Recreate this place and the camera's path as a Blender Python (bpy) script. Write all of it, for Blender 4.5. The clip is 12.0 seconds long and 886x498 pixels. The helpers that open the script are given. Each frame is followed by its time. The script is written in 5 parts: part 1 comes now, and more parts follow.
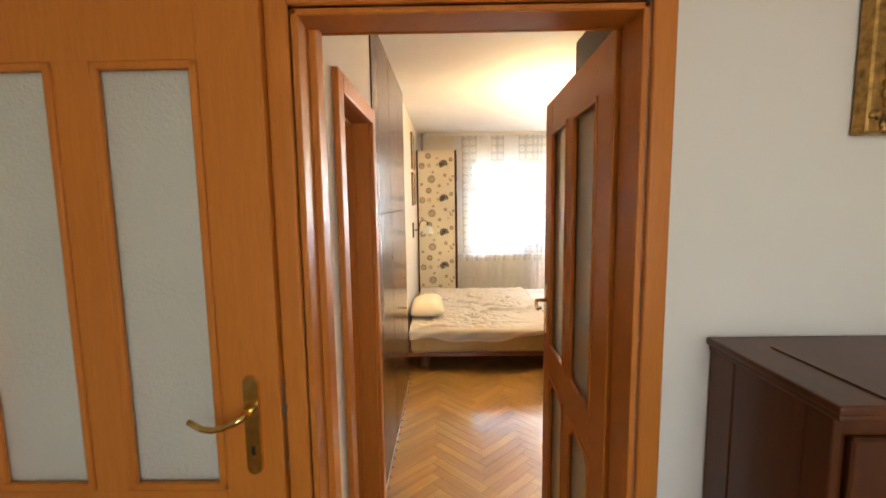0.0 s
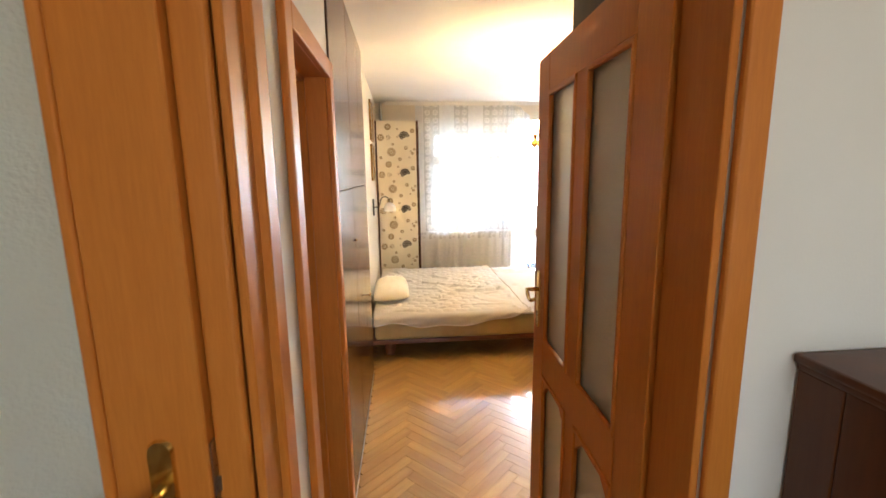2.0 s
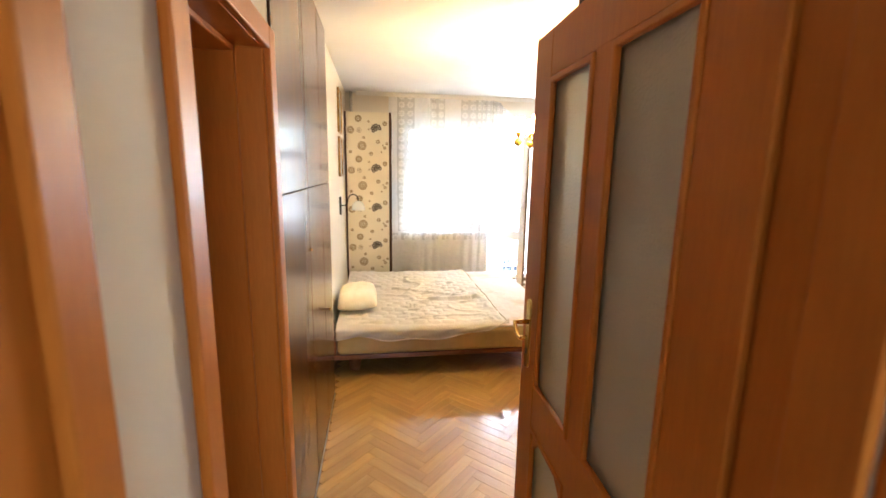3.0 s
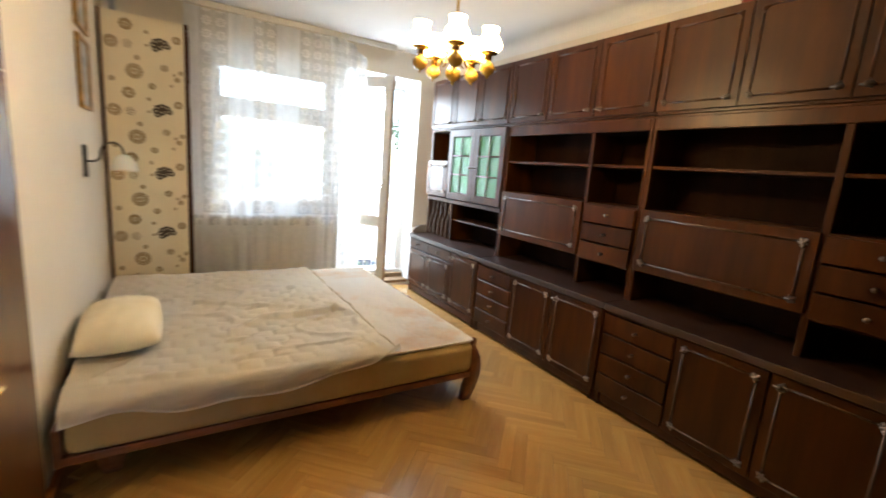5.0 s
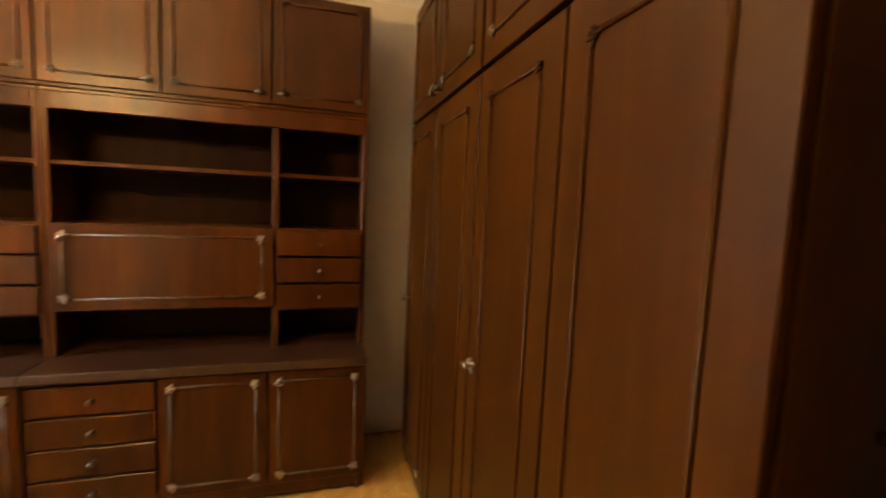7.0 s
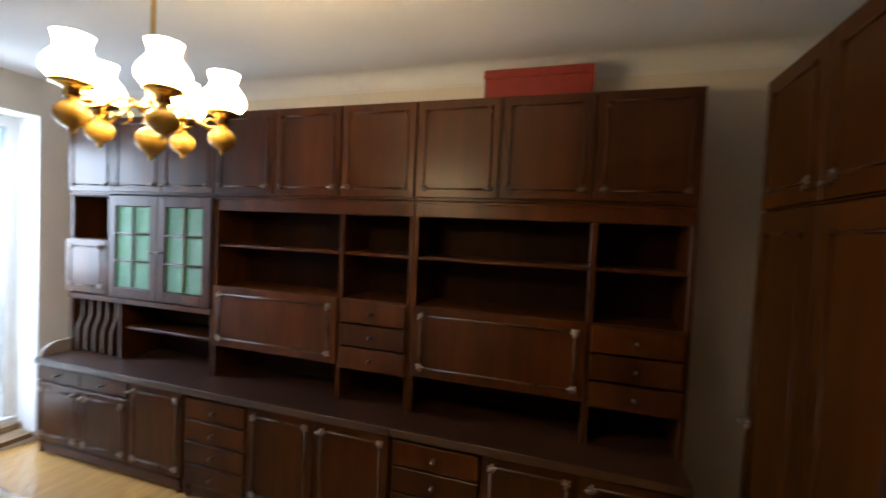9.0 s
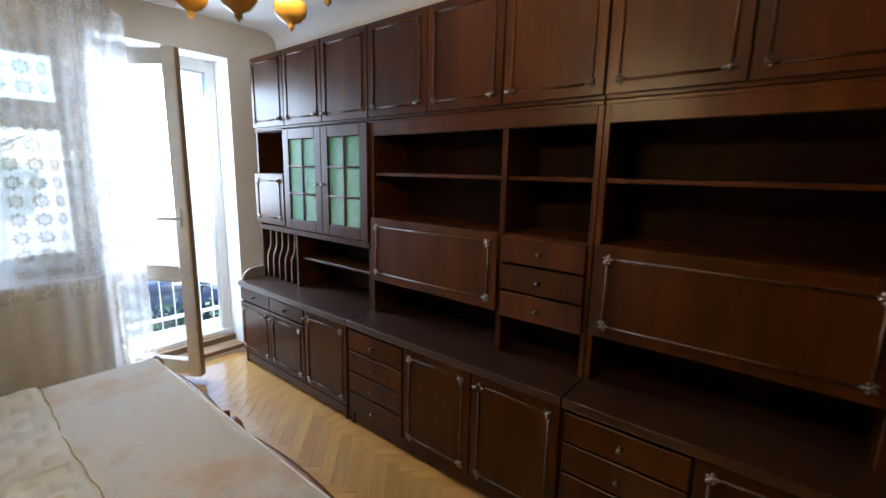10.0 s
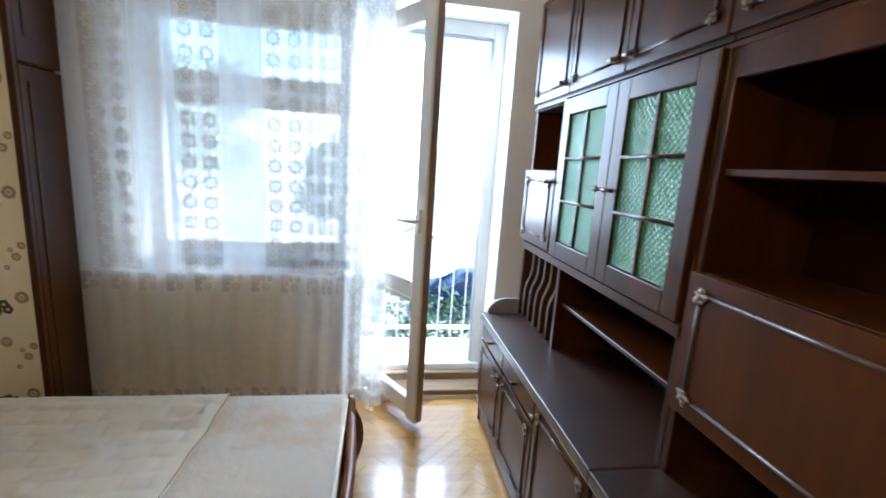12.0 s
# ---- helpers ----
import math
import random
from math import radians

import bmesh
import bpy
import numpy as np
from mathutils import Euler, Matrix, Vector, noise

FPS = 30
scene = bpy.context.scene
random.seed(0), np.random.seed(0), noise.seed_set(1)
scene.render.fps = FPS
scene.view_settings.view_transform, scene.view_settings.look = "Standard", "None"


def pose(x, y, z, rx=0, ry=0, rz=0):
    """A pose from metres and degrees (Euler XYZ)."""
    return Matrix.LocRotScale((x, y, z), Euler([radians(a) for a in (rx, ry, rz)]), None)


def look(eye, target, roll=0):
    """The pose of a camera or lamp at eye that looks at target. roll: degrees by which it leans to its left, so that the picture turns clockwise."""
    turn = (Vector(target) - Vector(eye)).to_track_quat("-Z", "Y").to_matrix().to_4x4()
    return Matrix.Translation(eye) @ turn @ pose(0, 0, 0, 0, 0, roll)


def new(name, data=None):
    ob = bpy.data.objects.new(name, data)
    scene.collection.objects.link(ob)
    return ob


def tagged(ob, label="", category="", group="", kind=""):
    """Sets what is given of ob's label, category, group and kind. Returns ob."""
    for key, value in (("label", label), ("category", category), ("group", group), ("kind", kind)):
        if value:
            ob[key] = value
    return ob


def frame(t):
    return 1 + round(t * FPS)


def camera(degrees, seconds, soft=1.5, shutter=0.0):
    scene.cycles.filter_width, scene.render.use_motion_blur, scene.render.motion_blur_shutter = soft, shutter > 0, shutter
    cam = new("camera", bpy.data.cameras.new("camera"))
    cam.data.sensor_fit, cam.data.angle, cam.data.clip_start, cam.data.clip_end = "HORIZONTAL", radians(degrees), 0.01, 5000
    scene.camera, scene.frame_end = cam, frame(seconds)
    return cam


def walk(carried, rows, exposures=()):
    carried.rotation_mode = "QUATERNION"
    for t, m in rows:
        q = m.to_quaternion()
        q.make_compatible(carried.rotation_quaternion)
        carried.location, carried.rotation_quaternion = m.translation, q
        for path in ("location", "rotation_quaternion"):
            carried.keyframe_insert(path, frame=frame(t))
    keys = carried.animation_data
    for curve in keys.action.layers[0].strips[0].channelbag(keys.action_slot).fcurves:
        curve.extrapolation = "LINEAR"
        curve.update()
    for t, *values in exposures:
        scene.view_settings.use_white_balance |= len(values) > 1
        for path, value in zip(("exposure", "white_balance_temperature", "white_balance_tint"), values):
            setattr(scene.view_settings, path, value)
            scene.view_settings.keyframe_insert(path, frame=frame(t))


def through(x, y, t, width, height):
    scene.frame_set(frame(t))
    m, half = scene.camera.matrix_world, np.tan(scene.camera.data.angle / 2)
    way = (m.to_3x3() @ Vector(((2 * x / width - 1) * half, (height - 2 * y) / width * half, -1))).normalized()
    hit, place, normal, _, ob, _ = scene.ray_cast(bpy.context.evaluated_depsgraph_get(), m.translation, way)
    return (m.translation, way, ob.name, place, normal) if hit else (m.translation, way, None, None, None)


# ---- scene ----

cam = camera(91.7, 12.0, soft=1.6, shutter=0.35)
PATH = [
    (0, (0.003, 0.117, 1.582), (-0.018, 2.104, 1.359), -0.8),
    (0.5, (-0.024, 0.234, 1.541), (0.02, 2.233, 1.475), -1.6),
    (1, (-0.059, 0.283, 1.494), (0.019, 2.282, 1.504), -2.2),
    (1.5, (-0.083, 0.329, 1.523), (0.008, 2.327, 1.496), -0.3),
    (2, (-0.075, 0.423, 1.577), (0.103, 2.386, 1.239), -0.8),
    (2.5, (-0.054, 0.534, 1.607), (0.194, 2.488, 1.258), 0.7),
    (2.7, (-0.033, 0.612, 1.618), (0.227, 2.564, 1.266), 0.8),
    (4.3, (-0.031, 1.632, 1.412), (0.623, 3.485, 1.039), 3.0),
    (4.5, (-0.018, 1.768, 1.391), (0.695, 3.601, 1.026), 3.2),
    (5, (0.037, 2.046, 1.348), (1.083, 3.713, 0.988), 4.6),
    (5.5, (0.059, 2.259, 1.35), (1.541, 3.553, 0.992), 4.0),
    (6, (0.169, 2.449, 1.321), (1.923, 3.355, 0.996), 4.0),
    (6.5, (0.273, 2.53, 1.29), (2.242, 2.756, 1.026), 3.1),
    (6.7, (0.280, 2.540, 1.30), (2.262, 2.436, 1.05), 2.6),
    (7.5, (0.235, 2.640, 1.43), (1.995, 1.70, 1.34), 2.5),
    (8.3, (0.186, 2.734, 1.563), (2.16, 2.418, 1.623), 2.5),
    (8.5, (0.223, 2.752, 1.58), (2.221, 2.686, 1.621), 2.8),
    (9, (0.332, 2.804, 1.592), (2.235, 3.415, 1.519), 2.6),
    (9.5, (0.501, 2.9, 1.527), (2.184, 3.952, 1.281), 2.2),
    (10, (0.741, 3.036, 1.481), (2.266, 4.28, 1.127), 1.1),
    (10.5, (0.992, 3.272, 1.444), (2.397, 4.626, 1.008), 1.8),
    (11, (1.261, 3.491, 1.431), (2.326, 5.125, 0.989), 3.9),
    (11.5, (1.452, 3.74, 1.422), (2.153, 5.562, 0.984), 4.5),
    (12, (1.611, 3.979, 1.43), (1.915, 5.92, 1.054), 3.7),
]
EXPOSURES = [(0, 3.18, 6500, 10), (1.5, 3.12, 6300, 9), (2.7, 3.35, 6000, 8), (4.5, 2.6, 6050, 5), (5.0, 2.4, 6050, 5), (5.5, 2.15, 5950, 5), (6.2, 2.3, 6900, 9), (6.7, 3.15, 7800, 11), (8.6, 3.3, 5200, 5), (9.0, 1.8, 5450, 6), (9.5, 1.55, 5450, 6), (10.5, 1.75, 5450, 6), (12, 1.72, 5200, 3)]
walk(cam, [(t, look(eye, target, roll)) for t, eye, target, roll in PATH], EXPOSURES)

# ---- world and large lights ----
world = bpy.data.worlds.new("sky")
scene.world = world
world.use_nodes = True
wn = world.node_tree
sky = wn.nodes.new("ShaderNodeTexSky")
sky.sky_type, sky.sun_disc = "NISHITA", False
sky.sun_elevation, sky.sun_rotation = radians(56), radians(68)
wn.nodes["Background"].inputs["Strength"].default_value = 0.15
wn.links.new(sky.outputs["Color"], wn.nodes["Background"].inputs["Color"])

sun_data = bpy.data.lights.new("sun", "SUN")
sun_data.energy, sun_data.angle, sun_data.color = 3.2, radians(0.6), (1, 0.95, 0.86)
sun = new("sun", sun_data)
sun.matrix_world = look((5, 2, 8), (0, 0, 0))


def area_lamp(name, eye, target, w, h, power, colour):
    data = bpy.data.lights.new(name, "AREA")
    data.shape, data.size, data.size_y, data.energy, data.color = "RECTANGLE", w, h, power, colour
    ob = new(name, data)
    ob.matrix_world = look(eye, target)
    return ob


# daylight in the bedroom openings, plus an unseen hall fill added behind the start
area_lamp("window_daylight", (0.885, 6.90, 1.52), (0.885, 0, 1.52), 1.05, 1.30, 0.85, (0.88, 0.94, 1.0))
area_lamp("hall_fill_light", (0.55, -1.93, 1.5), (0.55, 3, 1.45), 1.2, 1.3, 1.65, (1.0, 0.87, 0.72))
area_lamp("balcony_daylight", (1.915, 6.90, 1.60), (1.88, 5.2, 0.80), 0.62, 1.18, 11.5, (0.86, 0.92, 1.0))
LAMP_GLOW = 15.5

# ---- materials ----


def material(name, rough=0.5, metal=0.0):
    m = bpy.data.materials.new(name)
    m.use_nodes = True
    b = m.node_tree.nodes["Principled BSDF"]
    b.inputs["Roughness"].default_value, b.inputs["Metallic"].default_value = rough, metal
    return m, m.node_tree.nodes, m.node_tree.links, b


def node(nodes, kind, **inputs):
    n = nodes.new(kind)
    for k, v in inputs.items():
        n.inputs[k].default_value = v
    return n


def ramp(nodes, links, fac, stops):
    r = nodes.new("ShaderNodeValToRGB")
    while len(r.color_ramp.elements) < len(stops):
        r.color_ramp.elements.new(0.5)
    for e, (p, c) in zip(r.color_ramp.elements, stops):
        e.position, e.color = p, (*c, 1)
    links.new(fac, r.inputs["Fac"])
    return r.outputs["Color"]


def mapped(nodes, links, scale, jitter=True, generated="Object"):
    """Object coordinates, stretched, and shifted from piece to piece."""
    tc = nodes.new("ShaderNodeTexCoord")
    mp = nodes.new("ShaderNodeMapping")
    mp.inputs["Scale"].default_value = scale
    links.new(tc.outputs[generated], mp.inputs["Vector"])
    if jitter:
        info = nodes.new("ShaderNodeObjectInfo")
        comb = nodes.new("ShaderNodeCombineXYZ")
        mul = node(nodes, "ShaderNodeMath")
        mul.operation = "MULTIPLY"
        mul.inputs[1].default_value = 37.0
        links.new(info.outputs["Random"], mul.inputs[0])
        for ax in "XYZ":
            links.new(mul.outputs[0], comb.inputs[ax])
        links.new(comb.outputs[0], mp.inputs["Location"])
    return mp.outputs["Vector"]


def bump(nodes, links, b, height, strength, distance=0.002):
    bp = nodes.new("ShaderNodeBump")
    bp.inputs["Strength"].default_value, bp.inputs["Distance"].default_value = strength, distance
    links.new(height, bp.inputs["Height"])
    links.new(bp.outputs["Normal"], b.inputs["Normal"])


def wood(name, dark, mid, light, scale=(14, 14, 1.1), rough=0.32, coat=0.25, fine=0.35, vary=0.0, shine=0.5, film=0.18):
    m, n, l, b = material(name, rough)
    vec = mapped(n, l, scale)
    warp = node(n, "ShaderNodeTexNoise", Scale=1.6, Detail=3.0, Roughness=0.5)
    l.new(vec, warp.inputs["Vector"])
    grain = node(n, "ShaderNodeTexNoise", Scale=7.0, Detail=6.0, Roughness=0.65, Distortion=0.4)
    l.new(vec, grain.inputs["Vector"])
    mix = n.new("ShaderNodeMath")
    mix.operation = "MULTIPLY_ADD"
    mix.inputs[1].default_value = fine
    l.new(grain.outputs["Fac"], mix.inputs[0])
    sc = n.new("ShaderNodeMath")
    sc.operation = "MULTIPLY"
    sc.inputs[1].default_value = 1.0 - fine
    l.new(warp.outputs["Fac"], sc.inputs[0])
    l.new(sc.outputs[0], mix.inputs[2])
    col = ramp(n, l, mix.outputs[0], [(0.32, dark), (0.5, mid), (0.68, light)])
    if vary:
        info = n.new("ShaderNodeObjectInfo")
        hsv = n.new("ShaderNodeHueSaturation")
        mr = node(n, "ShaderNodeMapRange")
        mr.inputs["To Min"].default_value, mr.inputs["To Max"].default_value = 1 - vary, 1 + vary
        l.new(info.outputs["Random"], mr.inputs["Value"])
        l.new(mr.outputs[0], hsv.inputs["Value"])
        l.new(col, hsv.inputs["Color"])
        col = hsv.outputs["Color"]
    l.new(col, b.inputs["Base Color"])
    rr = node(n, "ShaderNodeMapRange")
    rr.inputs["To Min"].default_value, rr.inputs["To Max"].default_value = rough - 0.02, rough + 0.08
    l.new(warp.outputs["Fac"], rr.inputs["Value"])
    l.new(rr.outputs[0], b.inputs["Roughness"])
    b.inputs["Coat Weight"].default_value, b.inputs["Coat Roughness"].default_value = coat, film
    b.inputs["Coat IOR"].default_value = 1.6 if coat == 1.0 else 1.5
    b.inputs["Specular IOR Level"].default_value = shine
    bump(n, l, b, grain.outputs["Fac"], 0.05, 0.001)
    return m


def plaster(name, colour, rough=0.85, amount=0.25, blotch=0.03):
    m, n, l, b = material(name, rough)
    vec = mapped(n, l, (1, 1, 1), jitter=False)
    big = node(n, "ShaderNodeTexNoise", Scale=1.3, Detail=4.0)
    l.new(vec, big.inputs["Vector"])
    c0 = tuple(max(0, c - blotch) for c in colour)
    c1 = tuple(min(1, c + blotch) for c in colour)
    l.new(ramp(n, l, big.outputs["Fac"], [(0.3, c0), (0.7, c1)]), b.inputs["Base Color"])
    fine = node(n, "ShaderNodeTexNoise", Scale=180.0, Detail=3.0)
    l.new(vec, fine.inputs["Vector"])
    bump(n, l, b, fine.outputs["Fac"], amount, 0.001)
    return m


def plain(name, colour, rough=0.5, metal=0.0, grain=60.0, spread=0.12):
    m, n, l, b = material(name, rough, metal)
    vec = mapped(n, l, (1, 1, 1))
    t = node(n, "ShaderNodeTexNoise", Scale=grain, Detail=3.0)
    l.new(vec, t.inputs["Vector"])
    lo = tuple(c * (1 - spread) for c in colour)
    hi = tuple(min(1, c * (1 + spread)) for c in colour)
    l.new(ramp(n, l, t.outputs["Fac"], [(0.3, lo), (0.7, hi)]), b.inputs["Base Color"])
    rr = node(n, "ShaderNodeMapRange")
    rr.inputs["To Min"].default_value, rr.inputs["To Max"].default_value = max(0.02, rough - 0.08), rough + 0.08
    l.new(t.outputs["Fac"], rr.inputs["Value"])
    l.new(rr.outputs[0], b.inputs["Roughness"])
    return m


def fabric(name, dark, light, scale=220.0, rough=0.95, bump_size=0.4, blotch=3.0, mid=0.65):
    m, n, l, b = material(name, rough)
    vec = mapped(n, l, (1, 1, 1), jitter=False)
    big = node(n, "ShaderNodeTexNoise", Scale=blotch, Detail=5.0, Roughness=0.6)
    l.new(vec, big.inputs["Vector"])
    l.new(ramp(n, l, big.outputs["Fac"], [(0.35, dark), (mid, light)]), b.inputs["Base Color"])
    fine = node(n, "ShaderNodeTexNoise", Scale=scale, Detail=4.0)
    l.new(vec, fine.inputs["Vector"])
    bump(n, l, b, fine.outputs["Fac"], bump_size, 0.003)
    b.inputs["Sheen Weight"].default_value = 0.05
    return m


def glass(name, colour=(1, 1, 1), rough=0.0, relief=0.0, scale=60.0, stretch=(1, 1, 1), cells=False, through=1.0, turn=0):
    m, n, l, b = material(name, rough)
    b.inputs["Base Color"].default_value = (*colour, 1)
    b.inputs["Transmission Weight"].default_value = through
    b.inputs["IOR"].default_value = 1.45
    if relief:
        vec = mapped(n, l, stretch, jitter=False)
        t = node(n, "ShaderNodeTexVoronoi" if cells else "ShaderNodeTexNoise", Scale=scale)
        if turn:
            t.inputs["Randomness"].default_value = 0.12
            vec.node.inputs["Rotation"].default_value = (0, radians(turn), 0)
        l.new(vec, t.inputs["Vector"])
        bump(n, l, b, t.outputs["Distance" if cells else "Fac"], relief, 0.008 if turn else 0.004)
    return m


UNIT_WOOD = wood("dark_walnut_veneer", (0.034, 0.0088, 0.0006), (0.060, 0.0166, 0.0012), (0.092, 0.0275, 0.0023), scale=(5, 5, 0.5), rough=0.31, coat=0.15, fine=0.34, vary=0.2, shine=0.24, film=0.30)
TOP_WOOD = wood("polished_walnut_top", (0.026, 0.0075, 0.0020), (0.038, 0.0115, 0.0030), (0.052, 0.0165, 0.0045), scale=(5, 0.6, 5), rough=0.42, coat=0.9, fine=0.3, shine=0.7, film=0.30)
# same walnut veneer, darkened: shade inside the open shelves is put into the colour
UNIT_INNER_SHADED = wood("walnut_veneer_shaded_inside", (0.013, 0.004, 0.0010), (0.019, 0.006, 0.0014), (0.027, 0.009, 0.002), scale=(5, 5, 0.5), rough=0.5, coat=0.0, fine=0.16, shine=0.08)
CLOSET_WOOD = wood("mahogany_veneer", (0.033, 0.0098, 0.0006), (0.048, 0.0150, 0.0012), (0.067, 0.0225, 0.0022), scale=(5, 5, 0.5), rough=0.34, coat=0.0, fine=0.34, vary=0.12, shine=0.16)
GLOSSY_WOOD = wood("polished_mahogany_veneer", (0.080, 0.024, 0.003), (0.115, 0.037, 0.0055), (0.155, 0.054, 0.009), scale=(5, 5, 0.5), rough=0.34, coat=0.8, fine=0.3, shine=0.04, film=0.14)
BEECH = wood("orange_beech_veneer", (0.475, 0.146, 0.018), (0.525, 0.170, 0.022), (0.57, 0.194, 0.027), scale=(30, 30, 2.4), rough=0.42, coat=0.03, fine=0.62, shine=0.3)
BED_WOOD = wood("reddish_bed_wood", (0.14, 0.045, 0.014), (0.2, 0.07, 0.022), (0.27, 0.1, 0.034), scale=(3, 14, 14), rough=0.35)
DRESSER_WOOD = wood("old_mahogany", (0.055, 0.0135, 0.002), (0.088, 0.023, 0.0038), (0.12, 0.035, 0.007), scale=(7, 7, 0.7), rough=0.34, coat=0.12, shine=0.35, film=0.25)
OAK = wood("oak_parquet", (0.45, 0.235, 0.056), (0.53, 0.300, 0.082), (0.61, 0.370, 0.118), scale=(1.2, 14, 14), rough=0.28, coat=1.0, vary=0.15, shine=0.5, film=0.10)
SCREED = wood("oak_parquet_joint", (0.24, 0.12, 0.04), (0.30, 0.15, 0.05), (0.36, 0.19, 0.07), scale=(4, 4, 4), rough=0.4)
WALL_PAINT = plaster("cream_wall_paint", (0.74, 0.68, 0.58))
BED_PAINT = plaster("pale_wall_paint", (0.76, 0.70, 0.60))
CEILING_PAINT = plaster("white_ceiling_paint", (0.80, 0.79, 0.77))
REVEAL_PAINT = plaster("white_reveal_paint", (0.82, 0.82, 0.82))
WHITE_PAINT = plain("white_window_paint", (0.78, 0.76, 0.72), 0.35, grain=12, spread=0.05)
LEAF_EDGE = plain("worn_brown_paint", (0.30, 0.20, 0.12), 0.5, grain=20)
BRONZE = plain("tarnished_white_metal", (0.40, 0.33, 0.28), 0.30, 1.0, grain=120)
KNOB_METAL = plain("dark_tarnished_metal", (0.20, 0.155, 0.12), 0.34, 0.9, grain=120)
# dark wood moulding whose colour is lightened to carry glints from the window
STRIP = wood("glint_lightened_moulding", (0.045, 0.022, 0.011), (0.085, 0.050, 0.030), (0.13, 0.085, 0.055), scale=(20, 20, 3), rough=0.26, coat=0.3, fine=0.4, shine=0.35, film=0.18)
BRASS = plain("polished_brass", (0.72, 0.50, 0.17), 0.2, 1.0, grain=80)
LACQUER = wood("turned_golden_wood", (0.40, 0.23, 0.025), (0.52, 0.32, 0.04), (0.64, 0.42, 0.075), scale=(8, 8, 3), rough=0.22, coat=0.5)
DARK_METAL = plain("dark_metal", (0.06, 0.05, 0.04), 0.4, 0.8)
STEEL = plain("grey_metal", (0.45, 0.45, 0.45), 0.4, 0.9)
MATTRESS = fabric("olive_beige_ticking", (0.46, 0.34, 0.14), (0.56, 0.43, 0.20))
FLEECE = fabric("cream_fleece", (0.86, 0.69, 0.53), (0.93, 0.87, 0.79), scale=70.0, bump_size=1.0, blotch=2.6, mid=0.47)
QUILT = fabric("cream_quilt", (0.91, 0.83, 0.69), (0.94, 0.88, 0.79), scale=260.0, bump_size=0.3, blotch=2.0)
PILLOW = fabric("ivory_pillow", (0.78, 0.67, 0.45), (0.84, 0.76, 0.58))
PAPER = fabric("cream_wallpaper", (0.78, 0.70, 0.52), (0.82, 0.75, 0.58), scale=300.0, rough=0.8, bump_size=0.1)
PRINT_BROWN = plain("brown_wallpaper_print", (0.36, 0.265, 0.14), 0.8, grain=200, spread=0.25)
PRINT_DARK = plain("dark_wallpaper_print", (0.10, 0.075, 0.05), 0.8, grain=200, spread=0.3)
GILT = plain("worn_gilding", (0.36, 0.20, 0.05), 0.38, 0.75, grain=45, spread=0.5)
CANVAS = plain("dark_oil_canvas", (0.06, 0.055, 0.03), 0.5, grain=8, spread=0.7)
ETCHING = plain("grey_print", (0.35, 0.33, 0.28), 0.6, grain=15, spread=0.5)
RED_CARD = plain("red_cardboard", (0.23, 0.018, 0.005), 0.6, grain=30)
PANE = glass("window_glass", (1, 1, 1))
ICE_GLASS = glass("frosted_door_glass", (0.76, 0.74, 0.62), 0.36, relief=0.6, scale=130.0, through=0.4)
GREEN_GLASS = glass("green_moulded_glass", (0.17, 0.42, 0.19), 0.16, relief=1.0, scale=62.0, turn=45, cells=True, through=0.45)
PALE_LAMINATE = plain("worn_pale_laminate", (0.30, 0.25, 0.21), 0.45, grain=25)
WORN_OAK = wood("worn_oak_threshold_wood", (0.16, 0.095, 0.045), (0.24, 0.15, 0.075), (0.33, 0.21, 0.11), scale=(1.2, 14, 14), rough=0.5, coat=0.0)
CONCRETE = plaster("pale_balcony_tile", (0.62, 0.61, 0.58), blotch=0.05)
ASPHALT = plaster("pale_paving", (0.34, 0.33, 0.31), blotch=0.06)
LEAF = plain("green_foliage", (0.045, 0.10, 0.035), 0.55, grain=3, spread=0.5)
BARK = plain("brown_bark", (0.11, 0.08, 0.055), 0.9, grain=20, spread=0.4)
CAR_PAINT = plain("dark_blue_car_paint", (0.02, 0.035, 0.08), 0.25)
RUBBER = plain("black_rubber", (0.02, 0.02, 0.02), 0.8)

SHADE_GLASS, sn, sl, sb = material("lit_opal_glass", 0.3)
sb.inputs["Base Color"].default_value = (0.9, 0.85, 0.75, 1)
sb.inputs["Emission Color"].default_value = (1.0, 0.66, 0.30, 1)
sb.inputs["Emission Strength"].default_value = LAMP_GLOW
OPAL, sn, sl, sb = material("unlit_opal_glass", 0.25)
sb.inputs["Base Color"].default_value = (0.82, 0.80, 0.74, 1)
sb.inputs["Subsurface Weight"].default_value = 0.2


